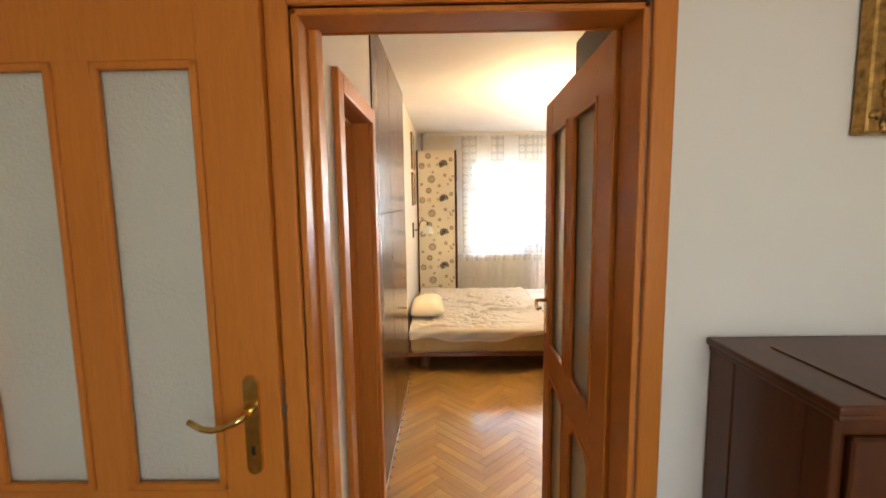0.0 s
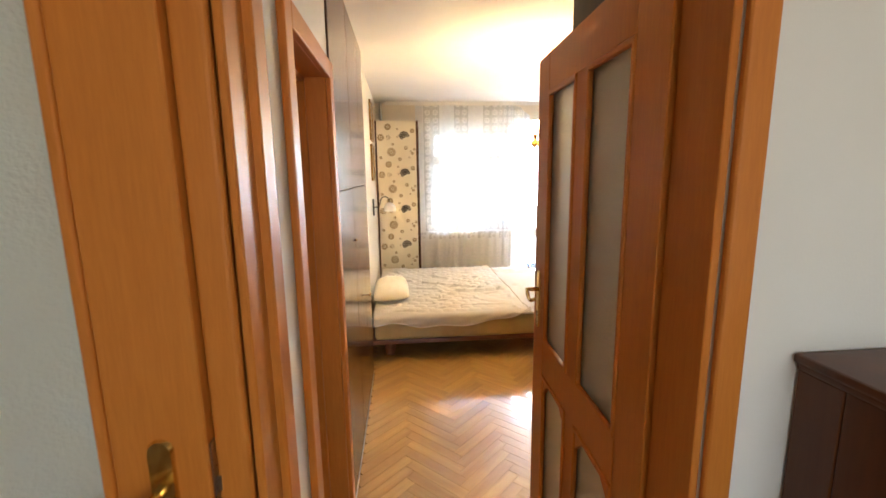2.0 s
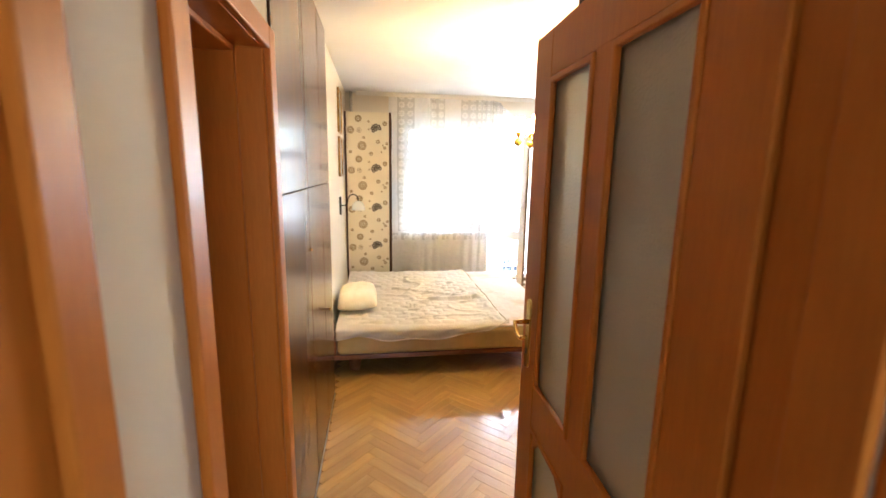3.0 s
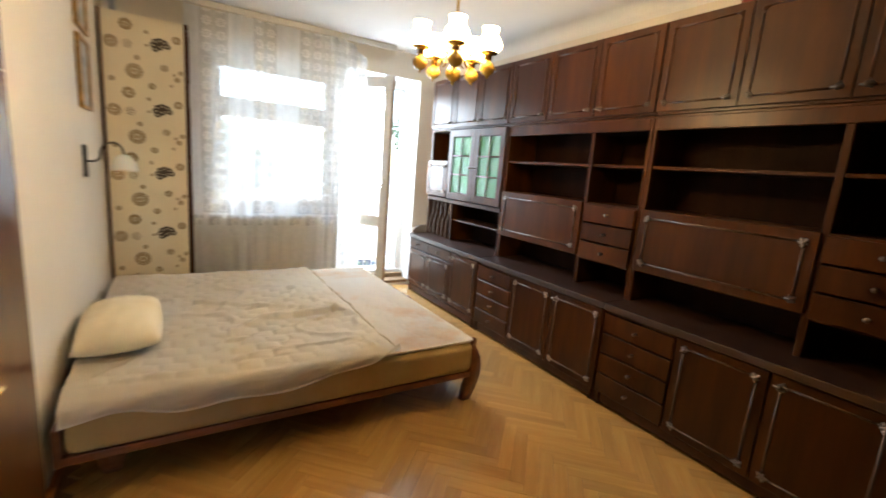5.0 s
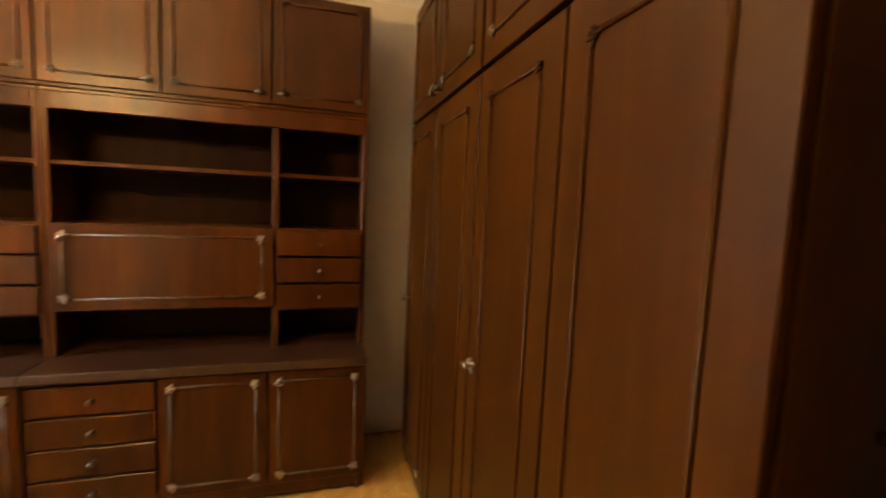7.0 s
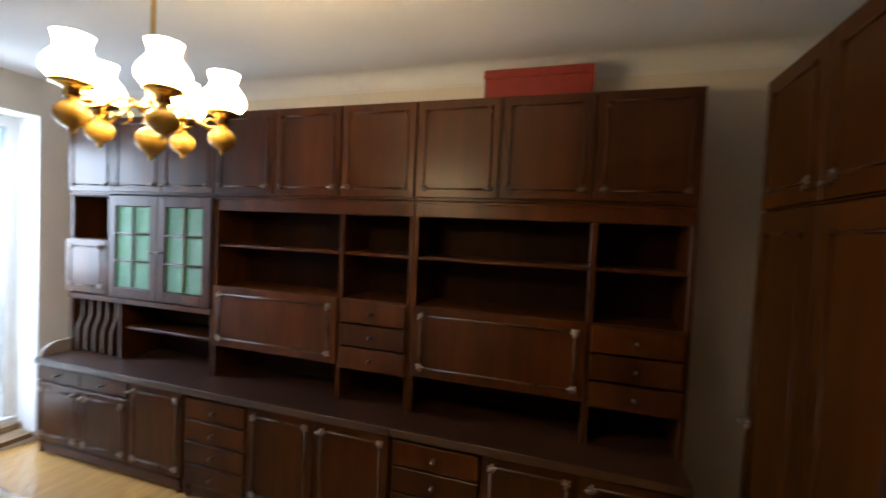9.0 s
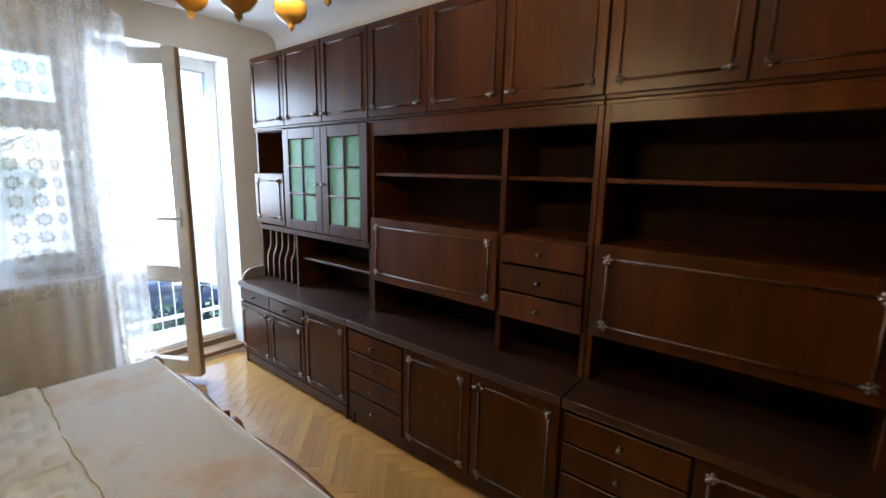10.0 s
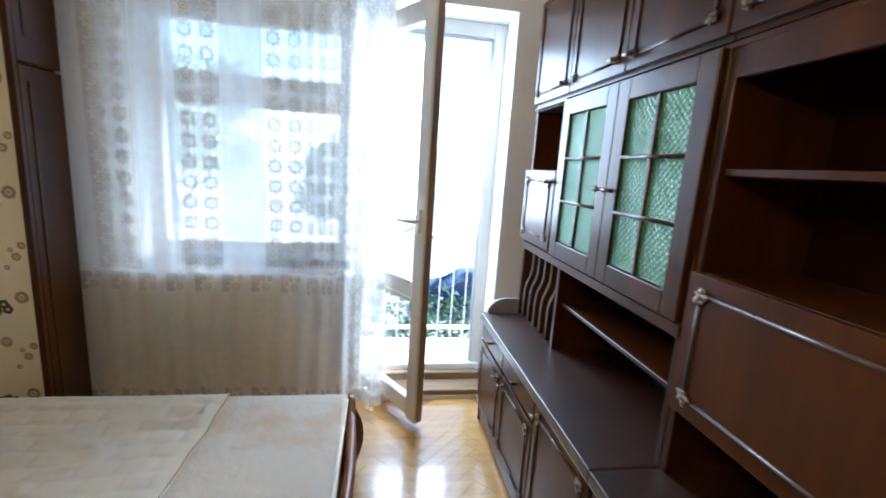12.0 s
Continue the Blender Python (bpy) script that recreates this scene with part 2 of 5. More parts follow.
def lace():
    """White net: thin threads, columns of eight-petalled rosettes, two borders with larger ones. UV in metres of cloth."""
    m = bpy.data.materials.new("white_lace_net")
    m.use_nodes = True
    n, l = m.node_tree.nodes, m.node_tree.links
    n.clear()

    def f(op, a, b=None, c=None):
        q = n.new("ShaderNodeMath")
        q.operation = op
        for i, v in enumerate((a, b, c)):
            if v is None:
                continue
            if isinstance(v, (int, float)):
                q.inputs[i].default_value = v
            else:
                l.new(v, q.inputs[i])
        return q.outputs[0]

    uv = n.new("ShaderNodeUVMap")
    sep = n.new("ShaderNodeSeparateXYZ")
    l.new(uv.outputs["UV"], sep.inputs[0])
    u, v = sep.outputs["X"], sep.outputs["Y"]

    def rosettes(pu, pv, r0, r1):
        cu = f("MULTIPLY", f("SUBTRACT", f("FRACT", f("DIVIDE", u, pu)), 0.5), pu)
        cv = f("MULTIPLY", f("SUBTRACT", f("FRACT", f("DIVIDE", v, pv)), 0.5), pv)
        r = f("SQRT", f("ADD", f("MULTIPLY", cu, cu), f("MULTIPLY", cv, cv)))
        petal = f("MULTIPLY_ADD", f("COSINE", f("MULTIPLY", f("ARCTAN2", cv, cu), 8.0)), 0.16, 0.9)
        rr = f("DIVIDE", r, petal)
        ring = f("MULTIPLY", f("GREATER_THAN", rr, r0), f("LESS_THAN", rr, r1))
        eye = f("MULTIPLY", f("GREATER_THAN", r, r0 * 0.30), f("LESS_THAN", r, r0 * 0.58))
        return f("MAXIMUM", ring, eye)

    # strips of open net that carry a column of rosettes, on a denser voile
    high = f("MULTIPLY", f("MAXIMUM", f("GREATER_THAN", v, 0.82), f("GREATER_THAN", u, 1.62)), f("GREATER_THAN", u, 0.105))
    phase = f("FRACT", f("DIVIDE", f("SUBTRACT", u, 0.105), 0.42))
    strip = f("MULTIPLY", f("MAXIMUM", f("LESS_THAN", phase, 0.5), f("GREATER_THAN", u, 1.05)), high)
    small = rosettes(0.105, 0.102, 0.0210, 0.0395)
    band1 = f("MULTIPLY", f("GREATER_THAN", v, 0.705), f("LESS_THAN", v, 0.80))
    band2 = f("MULTIPLY", f("GREATER_THAN", v, 0.04), f("LESS_THAN", v, 0.15))
    squares = f("LESS_THAN", f("FRACT", f("DIVIDE", u, 0.1455)), 0.72)
    bands = f("MULTIPLY", f("MAXIMUM", band1, band2), squares)
    large = rosettes(0.1455, 0.098, 0.022, 0.044)
    net = f("MAXIMUM", strip, bands)
    pattern = f("MAXIMUM", f("MULTIPLY", small, strip), f("MULTIPLY", large, bands))
    thread = f("MULTIPLY_ADD", f("SINE", f("MULTIPLY", u, 900.0)), 0.03, 0.80)
    tex = node(n, "ShaderNodeTexNoise", Scale=25.0, Detail=4.0)
    l.new(uv.outputs["UV"], tex.inputs["Vector"])
    thread = f("ADD", thread, f("MULTIPLY", f("SUBTRACT", tex.outputs["Fac"], 0.5), 0.18))
    cover = f("SUBTRACT", thread, f("MULTIPLY", net, 0.24))
    cover = f("MINIMUM", f("MAXIMUM", cover, f("MULTIPLY", pattern, 0.84)), 0.95)
    diff = node(n, "ShaderNodeBsdfDiffuse", Color=(0.86, 0.86, 0.86, 1))
    trans = node(n, "ShaderNodeBsdfTranslucent", Color=(0.94, 0.96, 0.98, 1))
    half = node(n, "ShaderNodeMixShader")
    l.new(f("SUBTRACT", 0.62, f("MULTIPLY", pattern, 0.50)), half.inputs["Fac"])
    l.new(diff.outputs[0], half.inputs[1])
    l.new(trans.outputs[0], half.inputs[2])
    hole = node(n, "ShaderNodeBsdfTransparent")
    out = n.new("ShaderNodeOutputMaterial")
    mix = n.new("ShaderNodeMixShader")
    l.new(cover, mix.inputs["Fac"])
    l.new(hole.outputs[0], mix.inputs[1])
    l.new(half.outputs[0], mix.inputs[2])
    l.new(mix.outputs[0], out.inputs["Surface"])
    return m


LACE = lace()

# ---- builders ----


def box(bm, x0, x1, y0, y1, z0, z1, bevel=0.0, seg=1):
    r = bmesh.ops.create_cube(bm, size=1, matrix=Matrix.LocRotScale(((x0 + x1) / 2, (y0 + y1) / 2, (z0 + z1) / 2), None, (abs(x1 - x0), abs(y1 - y0), abs(z1 - z0))))
    if bevel:
        edges = list({e for v in r["verts"] for e in v.link_edges})
        bmesh.ops.bevel(bm, geom=edges, offset=bevel, segments=seg, affect="EDGES", profile=0.6)
    return bm


def boxes(*rows, bevel=0.0, seg=1):
    bm = bmesh.new()
    for r in rows:
        box(bm, *r, bevel=bevel, seg=seg)
    return bm


def lathe(bm, profile, m=Matrix(), seg=20):
    """Turns (radius, height) rows round z."""
    rings = []
    for r, z in profile:
        rings.append([bm.verts.new(m @ Vector((r * math.cos(2 * math.pi * i / seg), r * math.sin(2 * math.pi * i / seg), z))) for i in range(seg)])
    for a, b in zip(rings, rings[1:]):
        for i in range(seg):
            bm.faces.new((a[i], a[(i + 1) % seg], b[(i + 1) % seg], b[i]))
    return bm


def tube(bm, points, radius, seg=8, taper=1.0):
    pts = [Vector(p) for p in points]
    rings = []
    for i, p in enumerate(pts):
        d = (pts[min(i + 1, len(pts) - 1)] - pts[max(i - 1, 0)]).normalized()
        a = d.orthogonal().normalized() if not rings else (prev - d * prev.dot(d)).normalized()
        prev = a
        b = d.cross(a)
        r = radius * (1 + (taper - 1) * i / max(1, len(pts) - 1))
        rings.append([bm.verts.new(p + (a * math.cos(2 * math.pi * k / seg) + b * math.sin(2 * math.pi * k / seg)) * r) for k in range(seg)])
    for a, b in zip(rings, rings[1:]):
        for k in range(seg):
            bm.faces.new((a[k], a[(k + 1) % seg], b[(k + 1) % seg], b[k]))
    bm.faces.new(rings[0])
    bm.faces.new(rings[-1])
    return bm


def ball(bm, x, y, z, rx, ry, rz, u=10, v=6):
    bmesh.ops.create_uvsphere(bm, u_segments=u, v_segments=v, radius=1, matrix=Matrix.LocRotScale((x, y, z), None, (rx, ry, rz)))
    return bm


def mesh_of(name, bm, mat, smooth=False):
    bmesh.ops.recalc_face_normals(bm, faces=bm.faces)
    data = bpy.data.meshes.new(name)
    bm.to_mesh(data)
    bm.free()
    data.materials.append(mat)
    if smooth:
        data.polygons.foreach_set("use_smooth", [True] * len(data.polygons))
    return data


def part(name, bm, mat, parent, label="", smooth=False):
    ob = new(name, mesh_of(name, bm, mat, smooth))
    ob.parent = parent
    if label:
        tagged(ob, label)
    return ob


def panels(parent, mat, bevel, **rows):
    """Boards of a carcass, each a part of its own; a name's trailing digits are dropped."""
    for key, row in rows.items():
        part(key.rstrip("0123456789"), boxes(row, bevel=bevel), mat, parent)


def thing(name, m, label, category, group="", kind=""):
    ob = new(name)
    ob.matrix_world = m
    ob.empty_display_size = 0.1
    return tagged(ob, label, category, group, kind)


def solid(name, bm, mat, label, category, kind="", smooth=False, m=None):
    ob = new(name, mesh_of(name, bm, mat, smooth))
    if m is not None:
        ob.matrix_world = m
    return tagged(ob, label, category, "", kind)


# ---- the setting ----
CEIL = 2.53
FX = 2.72          # wall behind the long unit
WY = 6.42          # window wall, inner face

solid("floor", boxes((-1.9, 2.92, -1.9, 6.80, -0.25, -0.006)), SCREED, "honey oak herringbone parquet floor with a gloss varnish", "floor", "structure")
solid("ceiling", boxes((-1.9, 2.92, -1.9, 6.80, CEIL, CEIL + 0.3)), CEILING_PAINT, "smooth white painted ceiling", "ceiling", "structure")
solid("wall_east", boxes((FX, FX + 0.2, 1.20, 6.80, -0.006, CEIL)), BED_PAINT, "pale cream wall behind the dark wall unit", "wall", "structure")
solid("wall_north", boxes(
    (-0.61, 0.33, WY, 6.80, -0.006, CEIL), (0.33, 1.44, WY, 6.80, -0.006, 0.82), (0.33, 1.44, WY, 6.80, 2.22, CEIL),
    (1.44, 1.50, WY, 6.80, -0.006, CEIL), (1.50, 2.333, WY, 6.80, 2.28, CEIL), (1.50, 2.333, WY, 6.80, -0.25, 0.02),
    (2.333, FX, WY, 6.80, -0.006, CEIL)), BED_PAINT, "pale plastered wall with a window and a balcony door", "wall", "structure")
solid("reveal", boxes((2.325, 2.332, WY - 0.001, 6.80, 0.02, 2.272), (1.50, 2.325, WY - 0.001, 6.80, 2.272, 2.279), (1.501, 1.506, WY + 0.02, 6.80, 0.02, 2.272)),
      REVEAL_PAINT, "white painted reveal of the balcony door", "reveal", "structure")
solid("wall_west", boxes(
    (-0.55, -0.35, 1.20, 1.58, -0.006, CEIL), (-0.55, -0.35, 1.58, 2.16, 1.97, CEIL), (-0.55, -0.35, 2.16, 2.205, -0.006, CEIL),
    (-0.61, -0.41, 3.70, WY, -0.006, CEIL), (-0.55, -0.41, 2.205, 3.70, 2.455, CEIL)), BED_PAINT, "pale plastered wall beside the built-in closet and the bed", "wall", "structure")
solid("wall_closet_back", boxes((-1.15, -1.0, 2.16, 3.92, -0.006, CEIL), (-1.0, -0.61, 3.70, 3.92, -0.006, CEIL), (-1.0, -0.55, 2.16, 2.205, -0.006, CEIL)), BED_PAINT, "plain wall closing the closet niche", "wall", "structure")
solid("wall_side_room", boxes((-1.75, -1.6, 1.20, 2.35, -0.006, CEIL), (-1.6, -1.15, 2.2, 2.35, -0.006, CEIL)), WALL_PAINT, "plain wall of the dim side room", "wall", "structure")
solid("wall_hall", boxes(
    (0.43, 2.92, 1.06, 1.20, -0.006, CEIL), (-0.37, 0.43, 1.06, 1.20, 2.03, CEIL), (-1.175, -0.37, 1.06, 1.20, 2.03, CEIL),
    (-1.9, -1.175, 1.06, 1.20, -0.006, CEIL)), WALL_PAINT, "cream wall between hall and bedroom", "wall", "structure")
# unseen walls; the back opening is made up for the added hall fill
solid("wall_hall_outer", boxes(
    (-1.9, -1.75, -1.9, 1.06, -0.006, CEIL), (1.75, 1.9, -1.9, 1.06, -0.006, CEIL),
    (-1.75, -0.05, -1.9, -1.75, -0.006, CEIL), (1.15, 1.75, -1.9, -1.75, -0.006, CEIL),
    (-0.05, 1.15, -1.9, -1.75, -0.006, 0.85), (-0.05, 1.15, -1.9, -1.75, 2.15, CEIL)), WALL_PAINT, "plain hall walls", "wall", "structure")
solid("baseboard", boxes((-0.41, -0.395, 3.71, WY, 0, 0.06), (-0.35, -0.337, 2.20, 2.205, 0, 0.06), bevel=0.004), BEECH, "low wooden skirting board", "skirting", "structure")
solid("curtain_rail", boxes((-0.28, 1.95, 6.27, 6.34, CEIL - 0.035, CEIL - 0.001), (-0.28, 1.95, 6.262, 6.270, CEIL - 0.05, CEIL - 0.001), bevel=0.003), WHITE_PAINT, "cream double curtain rail under the ceiling", "curtain rail", "structure")


cove = bmesh.new()
rings = []
for y in (1.202, WY - 0.002):
    row = [(FX - 0.001, CEIL - 0.10)] + [(FX - 0.001 - 0.10 * (1 - math.cos(math.pi / 2 * i / 8)), CEIL - 0.10 + 0.099 * math.sin(math.pi / 2 * i / 8)) for i in range(9)] + [(FX - 0.001, CEIL - 0.001)]
    rings.append([cove.verts.new((x, y, z)) for x, z in row[1:]])
for i in range(len(rings[0])):
    j = (i + 1) % len(rings[0])
    cove.faces.new((rings[0][i], rings[0][j], rings[1][j], rings[1][i]))
for r in rings:
    cove.faces.new(r)
solid("trim_cove", cove, CEILING_PAINT, "rounded plaster cove between wall and ceiling", "cove", "structure")


def casing(name, x0, x1, top, y_near, y_far, label, sides="both"):
    """A door lining with rebated architraves, in the wall between y_near and y_far."""
    ob = thing(name, pose(0, 0, 0), label, "door frame", kind="structure")
    w = 0.05
    part("jamb", boxes((x0 - 0.001, x0 + 0.014, y_near, y_far - 0.06, 0, top), (x0 + 0.0, x0 + 0.028, y_far - 0.06, y_far, 0, top + 0.012), bevel=0.003), BEECH, ob)
    part("jamb", boxes((x1 - 0.014, x1 + 0.001, y_near, y_far - 0.06, 0, top), (x1 - 0.004, x1 + 0.001, y_far - 0.06, y_far, 0, top), bevel=0.002), BEECH, ob)
    part("head", boxes((x0, x1, y_near, y_far - 0.06, top - 0.014, top + 0.001), (x0, x1, y_far - 0.06, y_far, top + 0.0, top + 0.02), bevel=0.003), BEECH, ob)
    for s, a in ((-1, x0), (1, x1)):
        out = a + s * w
        lo, hi = min(a, out), max(a, out)
        part("architrave", boxes((lo, hi, y_near - 0.018, y_near - 0.001, 0, top + w), bevel=0.008, seg=3), BEECH, ob)
        part("architrave", boxes((lo, hi, y_far + 0.001, y_far + 0.016, 0, top + w), bevel=0.004, seg=2), BEECH, ob)
    part("architrave", boxes((x0 - 0.0005, x1 + 0.0005, y_near - 0.018, y_near - 0.001, top, top + w), bevel=0.008, seg=3), BEECH, ob)
    part("architrave", boxes((x0, x1, y_far + 0.001, y_far + 0.016, top, top + w), bevel=0.004, seg=2), BEECH, ob)
    return ob


casing("door_frame_1", -0.32, 0.43, 1.985, 1.06, 1.20, "orange beech door frame with stepped architrave")


def handle(parent, side, z, d, flip=1, mat=BRASS):
    """Curved lever on a long rounded plate; d: which way out of the leaf."""
    plate = bmesh.new()
    n = 10
    ring = [(0.019 * math.cos(math.pi * i / n), 0.098 + 0.019 * math.sin(math.pi * i / n)) for i in range(n + 1)]
    ring += [(-x, -z) for x, z in ring]
    ring = [(x * (1 - 0.25 * math.cos(z * 16) ** 2), z) for x, z in ring]
    fa = [plate.verts.new((x, 0, z)) for x, z in ring]
    fb = [plate.verts.new((x * 0.85, d * 0.006, z * 0.98)) for x, z in ring]
    plate.faces.new(fb)
    for i in range(len(ring)):
        j = (i + 1) % len(ring)
        plate.faces.new((fa[i], fa[j], fb[j], fb[i]))
    p = part("handle_plate", plate, mat, parent, "brass handle plate")
    p.location = (side, 0.0, z)
    lv = bmesh.new()
    path = [(0, 0, 0.04), (0, d * 0.03, 0.04), (0, d * 0.048, 0.04)]
    path += [(flip * t * 0.115, d * (0.048 + 0.006 * math.sin(3 * t)), 0.04 - 0.03 * math.sin(t * 2.2) + 0.018 * t * t) for t in (0.15, 0.35, 0.55, 0.75, 1.0)]
    tube(lv, path, 0.0085, 8, 0.75)
    q = part("lever", lv, mat, p, "curved brass lever", True)
    kh = boxes((-0.004, 0.004, d * 0.0062 - 0.0005, d * 0.0062 + 0.0005, -0.068, -0.048))
    part("keyhole", kh, DARK_METAL, p)
    return p


def glazed_leaf(name, m, width, height, label, knob_side):
    """Veneered leaf with two tall panes above two short arched ones. Local x across, y through the leaf, z up."""
    leaf = thing(name, m, label, "door")
    t = 0.04
    stile, mull = 0.133, 0.08
    gw = (width - 2 * stile - mull) / 2
    cols = [(stile, stile + gw), (stile + gw + mull, width - stile)]
    z_low, z_a, z_b, z_top = 0.22, 0.80, 0.93, height - 0.130
    rows = [(0, stile, 0, t, 0.008, height), (width - stile, width, 0, t, 0.008, height),
            (cols[0][1], cols[1][0], 0.001, t - 0.001, 0.22, height - 0.1),
            (stile - 0.001, width - stile + 0.001, 0.0005, t - 0.0005, 0.008, z_low), (stile - 0.001, width - stile + 0.001, 0.0005, t - 0.0005, z_top, height),
            (stile - 0.001, width - stile + 0.001, 0.0005, t - 0.0005, z_a, z_b)]
    part("leaf_frame", boxes(*rows, bevel=0.0025), BEECH, leaf)
    for a, b in cols:
        for z0, z1 in ((z_low, z_a), (z_b, z_top)):
            pane = part("pane", boxes((a, b, t / 2 - 0.002, t / 2 + 0.002, z0, z1)), ICE_GLASS, leaf, "frosted textured glass pane")
            pane.visible_shadow = False
            bead = bmesh.new()
            for y in (0.004, t - 0.004):
                for r in ((a, a + 0.017, y - 0.008, y + 0.008, z0, z1), (b - 0.017, b, y - 0.008, y + 0.008, z0, z1), (a, b, y - 0.008, y + 0.008, z0, z0 + 0.017), (a, b, y - 0.008, y + 0.008, z1 - 0.017, z1)):
                    box(bead, *r, bevel=0.006, seg=3)
            part("bead", bead, BEECH, leaf)
        # curved corner pieces that arch the short panes
        arch = bmesh.new()
        n = 10
        for sgn, x_edge in ((1, a), (-1, b)):
            h = gw / 2
            top_v, low_v = [], []
            for i in range(n + 1):
                x = x_edge + sgn * h * i / n
                z = z_a - 0.085 * (1 - math.sin(math.pi / 2 * i / n))
                top_v.append((x, z_a + 0.002))
                low_v.append((x, z))
            f0 = [arch.verts.new((x, 0.002, z)) for x, z in top_v], [arch.verts.new((x, 0.002, z)) for x, z in low_v]
            f1 = [arch.verts.new((x, t - 0.002, z)) for x, z in top_v], [arch.verts.new((x, t - 0.002, z)) for x, z in low_v]
            for i in range(n):
                arch.faces.new((f0[0][i], f0[0][i + 1], f0[1][i + 1], f0[1][i]))
                arch.faces.new((f1[0][i], f1[0][i + 1], f1[1][i + 1], f1[1][i]))
                arch.faces.new((f0[1][i], f0[1][i + 1], f1[1][i + 1], f1[1][i]))
        part("arch_rail", arch, BEECH, leaf)
    hx = width - 0.065 if knob_side else 0.065
    fl = -1 if knob_side else 1
    handle(leaf, hx, 1.085, -1, fl)
    p = handle(leaf, hx, 1.085, 1, fl)
    p.location.y = t
    ex = width if knob_side else 0.0
    part("lock_face", boxes((ex - 0.0015, ex + 0.0015, 0.012, 0.028, 0.98, 1.17), (ex - 0.008, ex + 0.008, 0.015, 0.025, 1.10, 1.125), bevel=0.0008), BRONZE, leaf, "tarnished brass lock plate")
    return leaf


# bedroom door, open into the room against the side of the closet
HINGE = Vector((0.455, 1.206, 0))
FREE = Vector((0.492, 2.092, 0))
ang = math.degrees(math.atan2(FREE.y - HINGE.y, FREE.x - HINGE.x))
tagged(glazed_leaf("door_1", pose(HINGE.x, HINGE.y, 0.004, 0, 0, ang), 0.887, 1.99, "open orange beech door with frosted glass panes", True), kind="structure")
# closed door beside it in the hall
tagged(glazed_leaf("door_2", pose(-1.162, 1.026, 0.004, 0, 0, 0), 0.79, 2.0, "closed orange beech door with frosted glass panes and brass handle", True), kind="structure")
side = thing("door_frame_2", pose(0, 0, 0), "orange beech frame between the two hall doors", "door frame", kind="structure")
part("architrave", boxes((-1.225, -1.166, 1.04, 1.059, 0, 2.06), bevel=0.004), BEECH, side)
part("architrave", boxes((-1.166, -0.371, 1.04, 1.059, 2.012, 2.06), bevel=0.004), BEECH, side)
part("stop", boxes((-1.175, -1.155, 1.067, 1.20, 0, 2.03), (-0.392, -0.371, 1.067, 1.20, 0, 2.03), (-1.155, -0.392, 1.067, 1.20, 2.008, 2.03), bevel=0.003), BEECH, side)
part("strike_plate", boxes((-0.3725, -0.3695, 1.032, 1.05, 0.97, 1.19), bevel=0.001), BRONZE, side, "tarnished brass strike plate")

# doorway of the dim side room, in the west wall
sd = thing("door_frame_3", pose(0, 0, 0), "orange beech frame of an open side doorway", "door frame", kind="structure")
part("jamb", boxes((-0.555, -0.345, 2.105, 2.135, 0, 1.94), (-0.555, -0.42, 2.09, 2.107, 0, 1.94), bevel=0.003), BEECH, sd)
part("jamb", boxes((-0.555, -0.345, 1.55, 1.58, 0, 1.94), bevel=0.003), BEECH, sd)
part("head", boxes((-0.555, -0.345, 1.55, 2.135, 1.935, 1.965), (-0.555, -0.42, 1.58, 2.105, 1.918, 1.937), bevel=0.003), BEECH, sd)
part("architrave", boxes((-0.349, -0.328, 1.495, 1.565, 0, 2.0), bevel=0.005, seg=2), BEECH, sd)
part("architrave", boxes((-0.349, -0.328, 2.12, 2.185, 0, 2.0), bevel=0.005, seg=2), BEECH, sd)
part("architrave", boxes((-0.349, -0.328, 1.565, 2.12, 1.935, 2.0), bevel=0.005, seg=2), BEECH, sd)
part("strike_plate", boxes((-0.50, -0.478, 2.1025, 2.105, 1.02, 1.20), bevel=0.0008), BRONZE, sd, "brass strike plate")
part("latch_hole", boxes((-0.497, -0.481, 2.101, 2.103, 1.13, 1.17)), DARK_METAL, sd)
part("latch_hole", boxes((-0.497, -0.481, 2.101, 2.103, 1.04, 1.08)), DARK_METAL, sd)

# ---- window and balcony door ----
win = thing("window_1", pose(0, 0, 0), "white painted wooden window with a low upper light", "window", kind="structure")
part("window_frame", boxes((0.33, 0.40, 6.66, 6.74, 0.82, 2.22), (1.37, 1.44, 6.66, 6.74, 0.82, 2.22), (0.40, 1.37, 6.66, 6.74, 0.82, 0.92), (0.40, 1.37, 6.66, 6.74, 1.69, 1.86), (0.40, 1.37, 6.66, 6.74, 2.13, 2.22), bevel=0.006), WHITE_PAINT, win)
for z0, z1 in ((0.92, 1.69), (1.86, 2.13)):
    p = part("pane", boxes((0.40, 1.37, 6.698, 6.702, z0, z1)), PANE, win)
    p.visible_shadow = False
part("window_sill", boxes((0.30, 1.46, 6.36, 6.66, 0.785, 0.82), bevel=0.008, seg=2), WHITE_PAINT, win, "white painted sill board")

